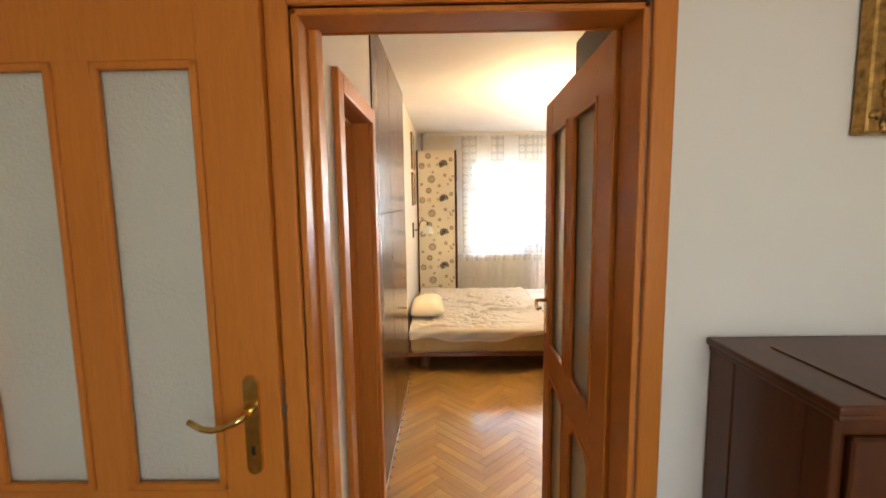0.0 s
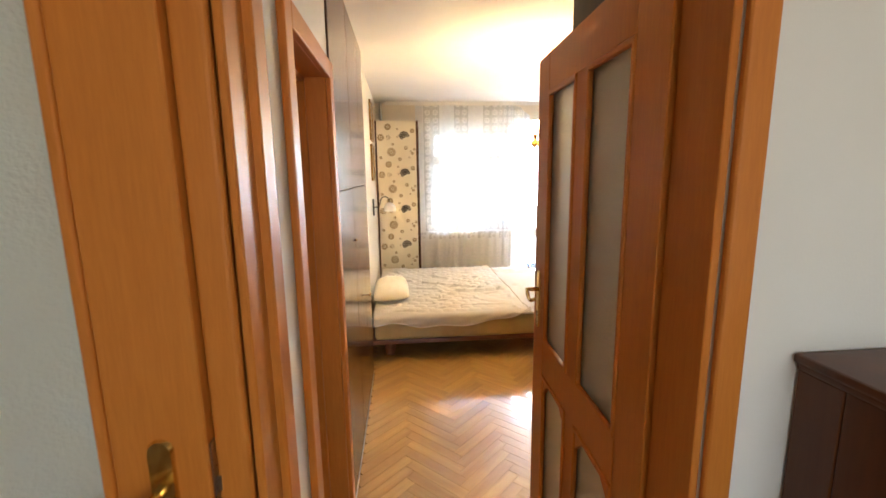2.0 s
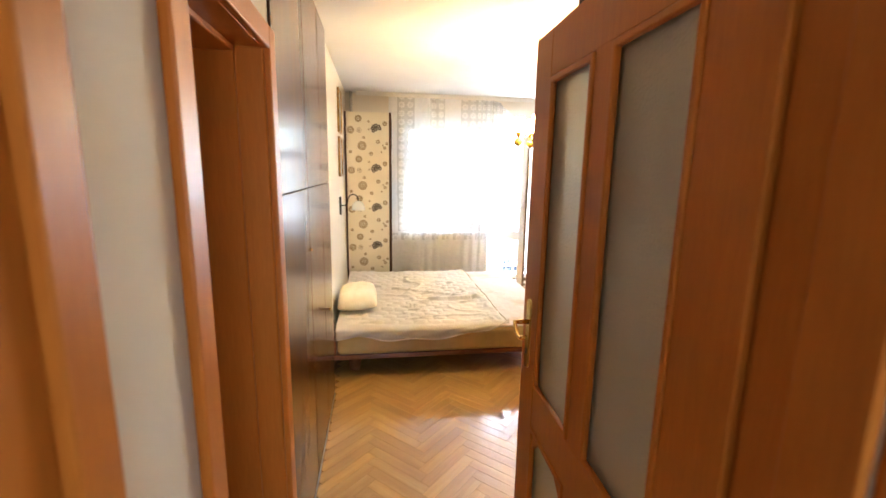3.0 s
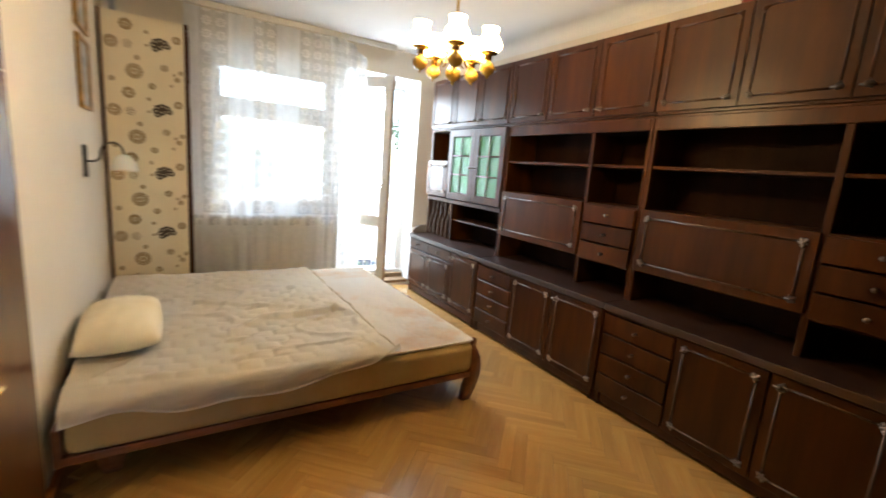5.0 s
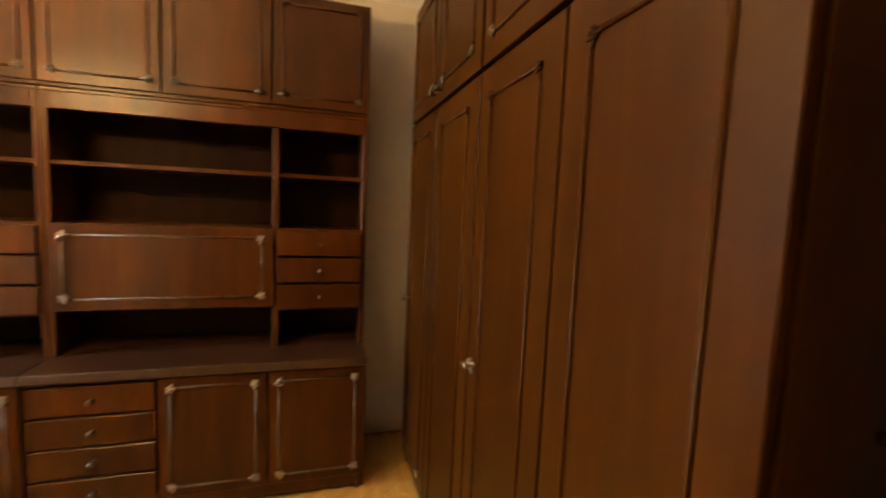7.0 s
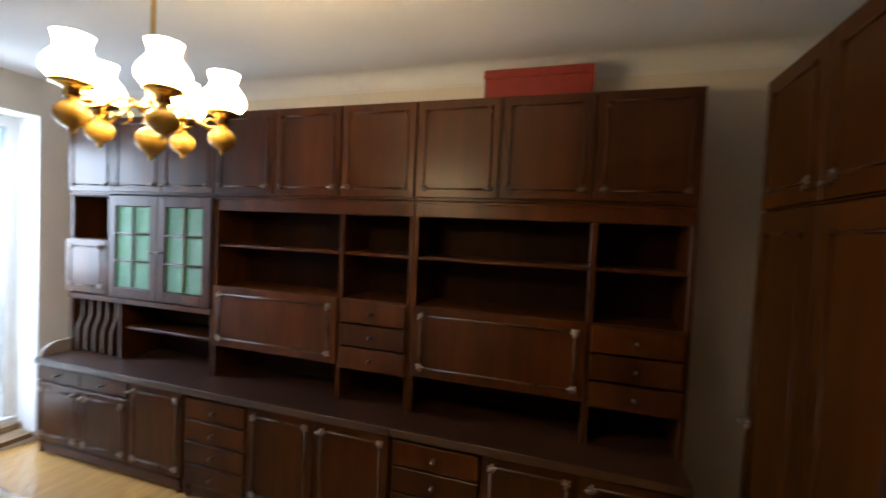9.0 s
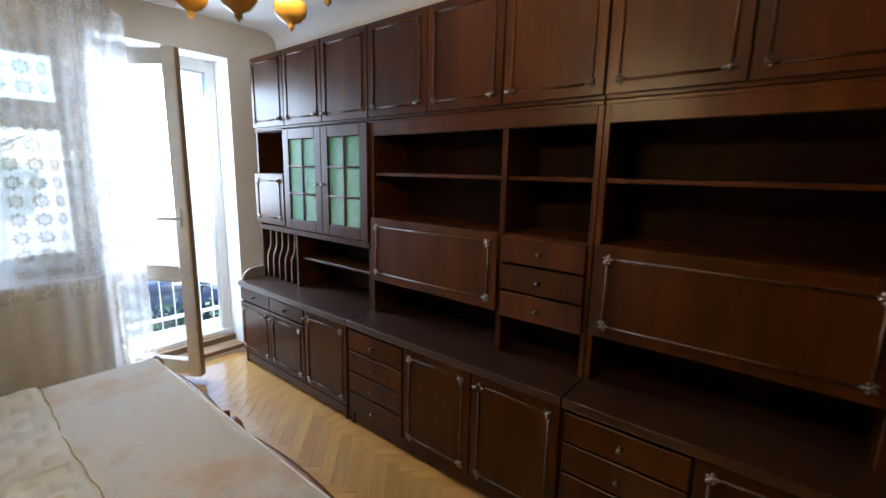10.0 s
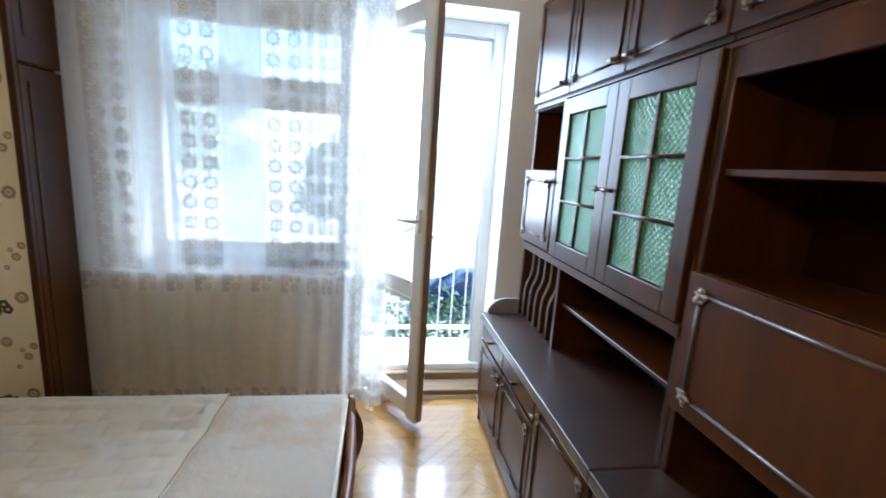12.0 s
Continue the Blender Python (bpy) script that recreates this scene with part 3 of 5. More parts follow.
bd = thing("balcony_door", pose(0, 0, 0), "white balcony door standing open into the room", "door", kind="structure")
part("fixed_frame", boxes((1.50, 1.555, 6.64, 6.72, 0.10, 2.27), (2.255, 2.325, 6.64, 6.72, 0.10, 2.27), (1.555, 2.255, 6.64, 6.72, 2.19, 2.27), (1.50, 2.325, 6.62, 6.74, 0.02, 0.14), bevel=0.006), WHITE_PAINT, bd)
part("frame_edge", boxes((2.25, 2.256, 6.645, 6.70, 0.14, 2.19), (1.555, 2.25, 6.645, 6.70, 2.184, 2.19)), STEEL, bd, "grey rubber seal of the frame")
part("threshold", boxes((1.51, 2.32, 6.425, 6.62, 0.021, 0.055), (1.51, 2.32, 6.57, 6.62, 0.055, 0.10), bevel=0.004), WORN_OAK, bd, "worn oak threshold step")
lw = 0.665
dirx, diry = 1.868 - 1.525, 6.10 - 6.672
leaf = part("leaf", boxes((0, 0.075, -0.028, 0.028, 0.06, 2.19), (lw - 0.09, lw, -0.028, 0.028, 0.04, 2.21), (0.075, lw - 0.09, -0.026, 0.026, 0.06, 0.16), (0.075, lw - 0.09, -0.026, 0.026, 0.735, 0.815), (0.075, lw - 0.09, -0.026, 0.026, 2.10, 2.20), bevel=0.006), WHITE_PAINT, bd)
leaf.matrix_world = pose(1.525, 6.672, 0, 0, 0, math.degrees(math.atan2(diry, dirx)))
part("leaf_edge", boxes((lw - 0.001, lw + 0.004, -0.018, 0.018, 0.05, 2.20)), LEAF_EDGE, leaf, "worn brown edge of the leaf")
for z0, z1 in ((0.16, 0.735), (0.815, 2.10)):
    p = part("pane", boxes((0.075, lw - 0.09, -0.003, 0.003, z0, z1)), PANE, leaf)
    p.visible_shadow = False
lv = bmesh.new()
box(lv, lw - 0.06, lw - 0.035, -0.038, -0.026, 1.09, 1.21, bevel=0.003)
tube(lv, [(lw - 0.047, -0.035, 1.15), (lw - 0.047, -0.07, 1.15), (lw - 0.07, -0.078, 1.15), (lw - 0.17, -0.078, 1.148)], 0.009, 8)
part("handle", lv, WHITE_PAINT, leaf, "white lever handle", True)
part("glazing_bar", boxes((0.075, lw - 0.09, -0.034, -0.024, 0.715, 0.74), (0.075, lw - 0.09, -0.034, -0.024, 0.81, 0.83), bevel=0.004), WHITE_PAINT, leaf)


def curtain():
    x0, x1, z0, z1 = 0.115, 1.665, 0.015, 2.485
    nu, nv = 420, 40
    rnd = random.Random(4)
    waves = [(rnd.uniform(7, 16), rnd.uniform(0, 6.3), rnd.uniform(0.004, 0.010)) for _ in range(5)] + [(rnd.uniform(28, 60), rnd.uniform(0, 6.3), rnd.uniform(0.0015, 0.0035)) for _ in range(6)]
    bm = bmesh.new()
    uvl = bm.loops.layers.uv.new("UVMap")
    grid, us = [], []
    for i in range(nu + 1):
        s = i / nu
        col = []
        for j in range(nv + 1):
            q = j / nv
            gather = 0.7 if s < 0.66 else 0.7 + 3.2 * (s - 0.66) / 0.34
            amp = (0.7 + 0.5 * (1 - q)) * gather
            y = 6.315 + amp * sum(a * math.sin(w * s * 1.55 * (1 + 0.05 * (1 - q)) + ph) for w, ph, a in waves) * 1.15
            top = z1 if s < 0.88 else z1 - 0.13 * ((s - 0.88) / 0.12) ** 1.5
            z = z0 + (top - z0) * q
            x = x0 + (x1 - x0) * s + 0.012 * math.sin(5 * q + 9 * s) * (1 - q)
            col.append(bm.verts.new((x, y, z)))
        grid.append(col)
    us = [0.0]
    for i in range(nu):
        d = grid[i + 1][20].co - grid[i][20].co
        us.append(us[-1] + math.hypot(d.x, d.y) * (1.0 if i < nu * 0.72 else 1.7))
    for i in range(nu):
        for j in range(nv):
            f = bm.faces.new((grid[i][j], grid[i + 1][j], grid[i + 1][j + 1], grid[i][j + 1]))
            for loop, (a, b) in zip(f.loops, ((i, j), (i + 1, j), (i + 1, j + 1), (i, j + 1))):
                loop[uvl].uv = (us[a], grid[a][b].co.z)
    data = bpy.data.meshes.new("curtain")
    bm.to_mesh(data)
    bm.free()
    data.materials.append(LACE)
    data.polygons.foreach_set("use_smooth", [True] * len(data.polygons))
    return tagged(new("curtain", data), "sheer white lace curtain with rosette columns before the window", "curtain")


curtain()

# ---- the long wall unit ----


def ornament(parent, x, z, y, size=0.016, turn=0, mat=None):
    """Corner ornament: a bow of three leaves and two small lobes on a boss."""
    bm = bmesh.new()
    ball(bm, 0, -0.004, 0, size * 0.5, 0.008, size * 0.5, 8, 6)
    for k in range(5):
        a = radians(72 * k + turn)
        big = 1.2 if k % 2 == 0 else 0.8
        ball(bm, math.cos(a) * size * 0.8, -0.002, math.sin(a) * size * 0.8, size * 0.42 * big, 0.006, size * 0.42 * big, 6, 5)
        ball(bm, math.cos(a) * size * 1.05 * big, -0.003, math.sin(a) * size * 1.05 * big, size * 0.16, 0.006, size * 0.16, 5, 4)
    mat = mat or BRONZE
    o = part("ornament", bm, mat, parent, "tarnished silvery cast corner ornament" if mat is BRONZE else "small dark corner ornament", True)
    o.location = (x, y, z)
    return o


def knob(parent, x, z, y, bar=False):
    bm = bmesh.new()
    lathe(bm, [(0.0, 0.0), (0.009, 0.0), (0.006, 0.006), (0.005, 0.012), (0.010, 0.018), (0.011, 0.023), (0.006, 0.027), (0.0, 0.028)], pose(x, y, z, 90, 0, 0), 10)
    if bar:
        tube(bm, [(x - 0.022, y - 0.022, z), (x + 0.022, y - 0.022, z)], 0.005, 6)
    return part("knob", bm, KNOB_METAL, parent, "small dark tarnished knob", True)


def ornate_door(parent, u0, u1, v0, v1, knob_at="", d=0.0, mat=None, inset=0.045, plain_top=False):
    """Door slab with a raised moulding frame and cast corners. d: depth of its back; it stands 20 mm before that."""
    mat = mat or UNIT_WOOD
    door = part("door", boxes((u0 + 0.002, u1 - 0.002, d - 0.020, d - 0.001, v0 + 0.002, v1 - 0.002), bevel=0.002), mat, parent)
    a, b, c, e = u0 + inset, u1 - inset, v0 + inset, v1 - inset
    y = d - 0.0225
    r = 0.028
    strips = bmesh.new()
    for row in ((a, c + r, a, e - r), (b, c + r, b, e - r), (a + r, c, b - r, c), (a + r, e, b - r, e)):
        tube(strips, [(row[0], y + 0.001, row[1]), (row[2], y + 0.001, row[3])], 0.0052, 8)
    for cx, cz, sx, sz in ((a, c, 1, 1), (b, c, -1, 1), (a, e, 1, -1), (b, e, -1, -1)):
        tube(strips, [(cx + sx * r * (1 - math.cos(t)), y, cz + sz * r * (1 - math.sin(t))) for t in [math.pi / 2 * i / 4 for i in range(5)]], 0.0045, 6)
    part("moulding", strips, mat if plain_top else STRIP, door, "" if plain_top else "thin wood moulding lightened for window glints", True)
    for k, (cx, cz) in enumerate(((a, c), (b, c), (a, e), (b, e))):
        ornament(door, cx + (0.004 if k % 2 == 0 else -0.004), cz + (0.004 if k < 2 else -0.004), y - 0.002, (0.010 if k > 1 else 0.014) if plain_top else 0.017, 40 * k, (mat if k > 1 else KNOB_METAL) if plain_top else BRONZE)
    if knob_at:
        kx = b if "r" in knob_at else a
        kz = e if "t" in knob_at else c
        knob(door, kx, kz, y - 0.003, True)
    return door


def drawer(parent, u0, u1, v0, v1, knobs=1, d=0.0, mat=None):
    dr = part("drawer", boxes((u0 + 0.003, u1 - 0.003, d - 0.020, d - 0.001, v0 + 0.005, v1 - 0.005), bevel=0.003), mat or UNIT_WOOD, parent)
    for k in range(knobs):
        knob(dr, u0 + (u1 - u0) * (k + 0.5) / knobs, (v0 + v1) / 2, d - 0.020)
    return dr


UF, LF = 2.41, 2.235           # faces of upper and lower parts
UD, LD = FX - UF - 0.005, FX - LF - 0.005
MOD = [(6.222, 4.942), (4.938, 3.634), (3.630, 2.335)]     # from the window to the closet
TOPZ, SPLIT, TABLE = 2.262, 1.757, 0.645
GRP = "dark wall unit along the wall"

for k, (ya, yb) in enumerate(MOD):
    w = ya - yb
    # upper cabinets
    up = thing("upper_cabinet", pose(UF, ya, SPLIT, 0, 0, -90), "dark walnut upper cabinet with three ornate doors", "cabinet", GRP)
    h = TOPZ - SPLIT
    panels(up, UNIT_WOOD, 0.0015, top_panel=(0, w, 0.0, UD, h - 0.018, h), bottom_panel=(0, w, 0.0, UD, 0, 0.018), side_panel=(0, 0.018, 0.0, UD, 0.018, h - 0.018), side_panel2=(w - 0.018, w, 0.0, UD, 0.018, h - 0.018), back_panel=(0.018, w - 0.018, UD - 0.01, UD, 0.018, h - 0.018))
    dw = w / 3
    for i in range(3):
        ornate_door(up, i * dw + 0.001, (i + 1) * dw - 0.001, 0.012, h - 0.006, ("r" if i != 2 else "l") + "b", plain_top=True)
    # open shelving
    mid = thing("shelf_unit", pose(UF, ya, TABLE, 0, 0, -90), "dark walnut open shelving with a drop flap and small drawers" if k else "dark walnut display cabinet with green glass doors and slotted rack", "shelf unit", GRP)
    H = SPLIT - TABLE - 0.002
    Z = lambda z: z - TABLE
    part("side_panel", boxes((0, 0.022, 0, UD, 0, H), bevel=0.0015), UNIT_WOOD, mid)
    part("side_panel", boxes((w - 0.022, w, 0, UD, 0, H), bevel=0.0015), UNIT_WOOD, mid)
    part("back_panel", boxes((0.022, w - 0.022, UD - 0.012, UD, 0, H)), UNIT_INNER_SHADED, mid)
    part("top_board", boxes((0.022, w - 0.022, 0.004, UD - 0.012, H - 0.02, H)), UNIT_INNER_SHADED, mid)
    if k:
        div = ya - 4.055 if k == 1 else ya - 2.750
        part("cornice", boxes((0.022, w - 0.022, -0.003, 0.018, Z(1.67), H), (0.0, w, -0.007, 0.012, H - 0.018, H - 0.002), bevel=0.003), UNIT_WOOD, mid)
        part("divider", boxes((div - 0.014, div + 0.014, 0.0, UD - 0.012, 0, Z(1.67)), bevel=0.0015), UNIT_WOOD, mid)
        part("shelf", boxes((0.022, div - 0.014, 0.015, UD - 0.012, Z(1.45), Z(1.468)), bevel=0.002), UNIT_WOOD, mid)
        part("shelf", boxes((div + 0.014, w - 0.022, 0.015, UD - 0.012, Z(1.45), Z(1.468)), bevel=0.002), UNIT_WOOD, mid)
        panels(mid, UNIT_WOOD, 0.002, board=(0.022, div - 0.014, 0.002, UD - 0.012, Z(1.195), Z(1.213)), board2=(0.022, div - 0.014, 0.002, UD - 0.012, Z(0.838), Z(0.856)))
        panels(mid, UNIT_WOOD, 0.002, board=(div + 0.014, w - 0.022, 0.002, UD - 0.012, Z(1.195), Z(1.213)), board2=(div + 0.014, w - 0.022, 0.002, UD - 0.012, Z(0.822), Z(0.838)))
        flap = ornate_door(mid, 0.012, div - 0.006, Z(0.845), Z(1.215), "", 0.0, inset=0.05)
        flap.name = "drop_flap"
        for i in range(3):
            drawer(mid, div + 0.008, w - 0.016, Z(0.828 + i * 0.126), Z(0.828 + (i + 1) * 0.126), 1)
    else:
        a = 0.375           # narrow left bay
        part("divider", boxes((a, a + 0.02, 0.0, UD - 0.012, Z(1.06), H), bevel=0.0015), UNIT_WOOD, mid)
        part("divider", boxes((0.475, 0.495, 0.002, UD - 0.012, 0, Z(1.03)), bevel=0.0015), UNIT_WOOD, mid)
        panels(mid, UNIT_WOOD, 0.002, board=(0.022, w - 0.022, 0.0, UD - 0.012, Z(1.03), Z(1.06)), board2=(0.022, a, 0.0, UD - 0.012, Z(1.425), Z(1.445)))
        panels(mid, UNIT_WOOD, 0.003, rail=(0.0, w, -0.012, -0.0005, Z(1.025), Z(1.062)), rail2=(0, a + 0.02, -0.012, -0.0005, H - 0.012, H))
        part("shelf", boxes((0.495, w - 0.022, 0.03, UD - 0.012, Z(0.85), Z(0.866)), bevel=0.002), UNIT_WOOD, mid)
        ornate_door(mid, -0.012, a + 0.012, Z(1.075), Z(1.442), "rt", -0.004, inset=0.05)
        for i in range(5):
            sl = bmesh.new()
            u = 0.06 + i * 0.083
            n = 12
            pts = [(0.012 + 0.034 / (1 + math.exp(-22 * (j / n - 0.55))), Z(0.647) + (Z(1.03) - Z(0.647)) * j / n) for j in range(n + 1)]
            va = [[sl.verts.new((u + s * 0.006, y, z)) for y, z in pts] for s in (-1, 1)]
            vb = [[sl.verts.new((u + s * 0.006, UD - 0.02, z)) for y, z in pts] for s in (-1, 1)]
            for j in range(n):
                for s in (0, 1):
                    sl.faces.new((va[s][j], va[s][j + 1], vb[s][j + 1], vb[s][j]))
                sl.faces.new((va[0][j], va[0][j + 1], va[1][j + 1], va[1][j]))
                sl.faces.new((vb[0][j], vb[0][j + 1], vb[1][j + 1], vb[1][j]))
            rd = part("rack_divider", sl, UNIT_WOOD, mid, "upright of the rack with a bent front")
            part("front_edge", tube(bmesh.new(), [(u, y - 0.0005, z) for y, z in pts], 0.0062, 6), PALE_LAMINATE, rd, "pale worn front edge", True)
        for i in range(2):
            g0 = a + 0.022 + i * 0.439
            g1 = g0 + 0.437
            z0, z1 = Z(1.068), Z(1.745)
            f = 0.068
            gd = part("glass_door", boxes((g0, g0 + f, -0.022, -0.001, z0, z1), (g1 - f, g1, -0.022, -0.001, z0, z1), (g0 + f, g1 - f, -0.022, -0.001, z0, z0 + f), (g0 + f, g1 - f, -0.022, -0.001, z1 - f, z1), bevel=0.003), UNIT_WOOD, mid)
            cx = (g0 + g1) / 2
            part("glazing_bar", boxes((cx - 0.007, cx + 0.007, -0.019, -0.009, z0 + f, z1 - f), bevel=0.003), UNIT_WOOD, gd)
            for q in (1, 2):
                zz = z0 + f + (z1 - z0 - 2 * f) * q / 3
                part("glazing_bar", tube(bmesh.new(), [(g0 + f - 0.004, -0.018, zz), (g1 - f + 0.004, -0.018, zz)], 0.006, 8), STRIP, gd, "round glazing bar lightened for window glints", True)
            for p0, p1 in ((g0 + f, cx - 0.007), (cx + 0.007, g1 - f)):
                for q in range(3):
                    za = z0 + f + (z1 - z0 - 2 * f) * q / 3
                    zb = z0 + f + (z1 - z0 - 2 * f) * (q + 1) / 3
                    pn = part("pane", boxes((p0, p1, -0.012, -0.008, za + 0.004, zb - 0.004)), GREEN_GLASS, gd, "green moulded glass pane")
                    pn.visible_shadow = False
            knob(gd, g1 - 0.03 if i == 0 else g0 + 0.03, (z0 + z1) / 2 - 0.02, -0.022, True)
    # base cabinets
    low = thing("base_cabinet", pose(LF, ya, 0, 0, 0, -90), "dark walnut base cabinet with ornate doors and drawers", "cabinet", GRP)
    panels(low, UNIT_WOOD, 0.0015, side_panel=(0, 0.02, 0, LD, 0.0, 0.605), side_panel2=(w - 0.02, w, 0, LD, 0.0, 0.605), back_panel=(0.02, w - 0.02, LD - 0.012, LD, 0.05, 0.605), bottom_panel=(0.02, w - 0.02, 0.0, LD - 0.012, 0.08, 0.1), top_rail=(0.02, w - 0.02, 0.0, 0.02, 0.585, 0.605), inner_front=(0.02, w - 0.02, 0.02, 0.04, 0.10, 0.585))
    part("plinth", boxes((0.045, w - 0.045, -0.006, 0.02, 0.018, 0.078), (0.022, 0.038, -0.012, 0.05, 0.0, 0.078), (w - 0.038, w - 0.022, -0.012, 0.05, 0.0, 0.078), bevel=0.002), UNIT_WOOD, low)
    part("worktop", boxes((0.0, w, -0.035, LD, 0.605, TABLE), bevel=0.006, seg=2), TOP_WOOD, low)
    if k == 0:
        for i in range(2):
            drawer(low, 0.004 + i * 0.418, 0.004 + (i + 1) * 0.418, 0.495, 0.600, 1)
            ornate_door(low, 0.004 + i * 0.418, 0.004 + (i + 1) * 0.418, 0.095, 0.488, "rt" if i == 0 else "lt")
        ornate_door(low, 0.846, w - 0.004, 0.095, 0.600, "lt")
    else:
        q = 0.445
        for i in range(4):
            drawer(low, 0.004, q - 0.004, 0.078 + i * 0.128, 0.078 + (i + 1) * 0.128, 1)
        half = (w - q) / 2
        ornate_door(low, q + 0.004, q + half - 0.002, 0.075, 0.600, "")
        ornate_door(low, q + half + 0.002, w - 0.004, 0.075, 0.600, "lt")
# rounded cheek at the window end of the worktop
ck = bmesh.new()
n = 14
prof = [(0.0, 0.0)] + [(0.03 + 0.11 * (1 - math.cos(math.pi / 2 * i / n)), 0.086 * math.sin(math.pi / 2 * i / n)) for i in range(n + 1)] + [(0.47, 0.086), (0.47, 0.0)]
va = [ck.verts.new((LF - 0.03 + x, 6.222, TABLE + z)) for x, z in prof[1:]]
vb = [ck.verts.new((LF - 0.03 + x, 6.204, TABLE + z)) for x, z in prof[1:]]
ck.faces.new(va)
ck.faces.new(vb)
for i in range(len(va)):
    j = (i + 1) % len(va)
    ck.faces.new((va[i], va[j], vb[j], vb[i]))
solid("end_cheek", ck, PALE_LAMINATE, "rounded pale greyish end piece standing on the worktop", "end panel")
solid("storage_box", boxes((2.47, 2.67, 2.79, 3.31, TOPZ + 0.001, 2.415), (2.465, 2.675, 2.785, 3.315, 2.37, 2.417), bevel=0.006), RED_CARD, "flat red cardboard box on top of the wall unit", "box")

# ---- tall closet beside the door, same set ----
CY = 2.10
for k, (xa, xb) in enumerate(((2.40, 1.472), (1.468, 0.58))):
    w = xa - xb
    for lowpart in (True, False):
        z0, z1 = (0.0, 1.735) if lowpart else (1.738, 2.264)
        c = thing("closet" if lowpart else "closet_top_box", pose(xa, CY, z0, 0, 0, 180), "tall mahogany closet with two panelled doors" if lowpart else "mahogany top box with two doors on the closet", "closet", "closet beside the bedroom door")
        h = z1 - z0
        dp = CY - 1.50
        base = 0.07 if lowpart else 0.0
        panels(c, CLOSET_WOOD, 0.0015, side_panel=(0, 0.018, 0, dp, 0, h), side_panel2=(w - 0.018, w, 0, dp, 0, h), top_panel=(0.018, w - 0.018, 0, dp, h - 0.018, h), bottom_panel=(0.018, w - 0.018, 0.0, dp, base, base + 0.018), back_panel=(0.018, w - 0.018, dp - 0.012, dp, base + 0.018, h - 0.018), centre_panel=(w / 2 - 0.01, w / 2 + 0.01, 0.001, dp - 0.012, base + 0.018, h - 0.018))
        if lowpart:
            part("plinth", boxes((0.018, w - 0.018, 0.02, 0.04, 0, 0.07)), CLOSET_WOOD, c)
        for i in range(2):
            dd = ornate_door(c, i * w / 2 + 0.003, (i + 1) * w / 2 - 0.003, base + 0.004, h - 0.005, "", 0.0, CLOSET_WOOD, inset=0.085 if lowpart else 0.07, plain_top=True)
            if not lowpart:
                knob(dd, w / 2 + (-0.05 if i == 0 else 0.05), 0.05, -0.021)
            elif i == 0:
                ornament(dd, 0.035, 0.88, -0.022, 0.02, 20)
                knob(dd, 0.035, 0.88, -0.024, True)

# first box: dark strip added for the shadow gap; second: post between the carcasses
solid("filler_strip", boxes((2.402, 2.43, 1.50, CY - 0.01, 0, 2.262), (1.4685, 1.4715, CY - 0.03, CY + 0.024, 1.74, 2.266)), UNIT_WOOD, "dark upright strip for the shadow gap at the end of the closet, and a thin post", "closet panel")

# ---- built-in closet in the west wall: glossy flat doors ----
CX = -0.365
cl = thing("built_in_closet", pose(CX, 2.21, 0, 0, 0, 90), "glossy mahogany built-in closet with flat doors up to the ceiling", "closet")
cw = 1.488
panels(cl, GLOSSY_WOOD, 0.0015, side_panel=(0, 0.02, 0, 0.6, 0, 2.45), side_panel2=(cw - 0.02, cw, 0, 0.6, 0, 2.45), top_panel=(0.02, cw - 0.02, 0, 0.6, 2.43, 2.45), back_panel=(0.02, cw - 0.02, 0.588, 0.6, 0.05, 2.43), shelf=(0.02, cw - 0.02, 0.004, 0.588, 1.504, 1.524), plinth=(0.02, cw - 0.02, 0.0, 0.6, 0.0, 0.05))
part("edge_strip", boxes((-0.004, 0.012, -0.022, -0.001, 0, 2.452), bevel=0.002), UNIT_WOOD, cl, "dark upright edge strip")
part("base_strip", boxes((0.014, cw, -0.018, -0.001, 0.0, 0.045), bevel=0.003), STEEL, cl, "grey base strip")
joints = [0.014, 0.60, 1.085, cw]
for a, b in zip(joints, joints[1:]):
    part("door", boxes((a + 0.004, b - 0.004, -0.02, -0.001, 0.05, 1.5135), bevel=0.002), GLOSSY_WOOD, cl)
    part("door", boxes((a + 0.004, b - 0.004, -0.02, -0.001, 1.5165, 2.448), bevel=0.002), GLOSSY_WOOD, cl)
kb = bmesh.new()
tube(kb, [(1.09, -0.018, 0.78), (1.09, -0.045, 0.78), (1.075, -0.05, 0.785)], 0.004, 6)
tube(kb, [(1.06, -0.047, 0.783), (1.10, -0.052, 0.787)], 0.006, 6)
part("key", kb, BRASS, cl, "small brass key in its lock", True)
kb = bmesh.new()
lathe(kb, [(0, 0), (0.007, 0), (0.006, 0.01), (0, 0.012)], pose(0.60, -0.02, 1.23, 90), 8)
part("lock", kb, BRASS, cl, "", True)

# ---- corner wardrobe with a papered side towards the bed ----
wd = thing("wardrobe", pose(0, 0, 0), "narrow dark wardrobe in the corner, its side papered with cream flowers", "wardrobe")
X0, X1, Y0 = -0.404, 0.138, 6.06
part("body", boxes((X0, X1 - 0.02, Y0 + 0.004, WY - 0.005, 0, 1.738), (X0, X1 - 0.02, Y0 + 0.004, WY - 0.005, 1.742, 2.262), bevel=0.002), UNIT_WOOD, wd)
part("corner_post", boxes((X0, X0 + 0.018, Y0 - 0.012, Y0 + 0.004, 0, 2.262), bevel=0.002), UNIT_WOOD, wd, "dark edge strip")
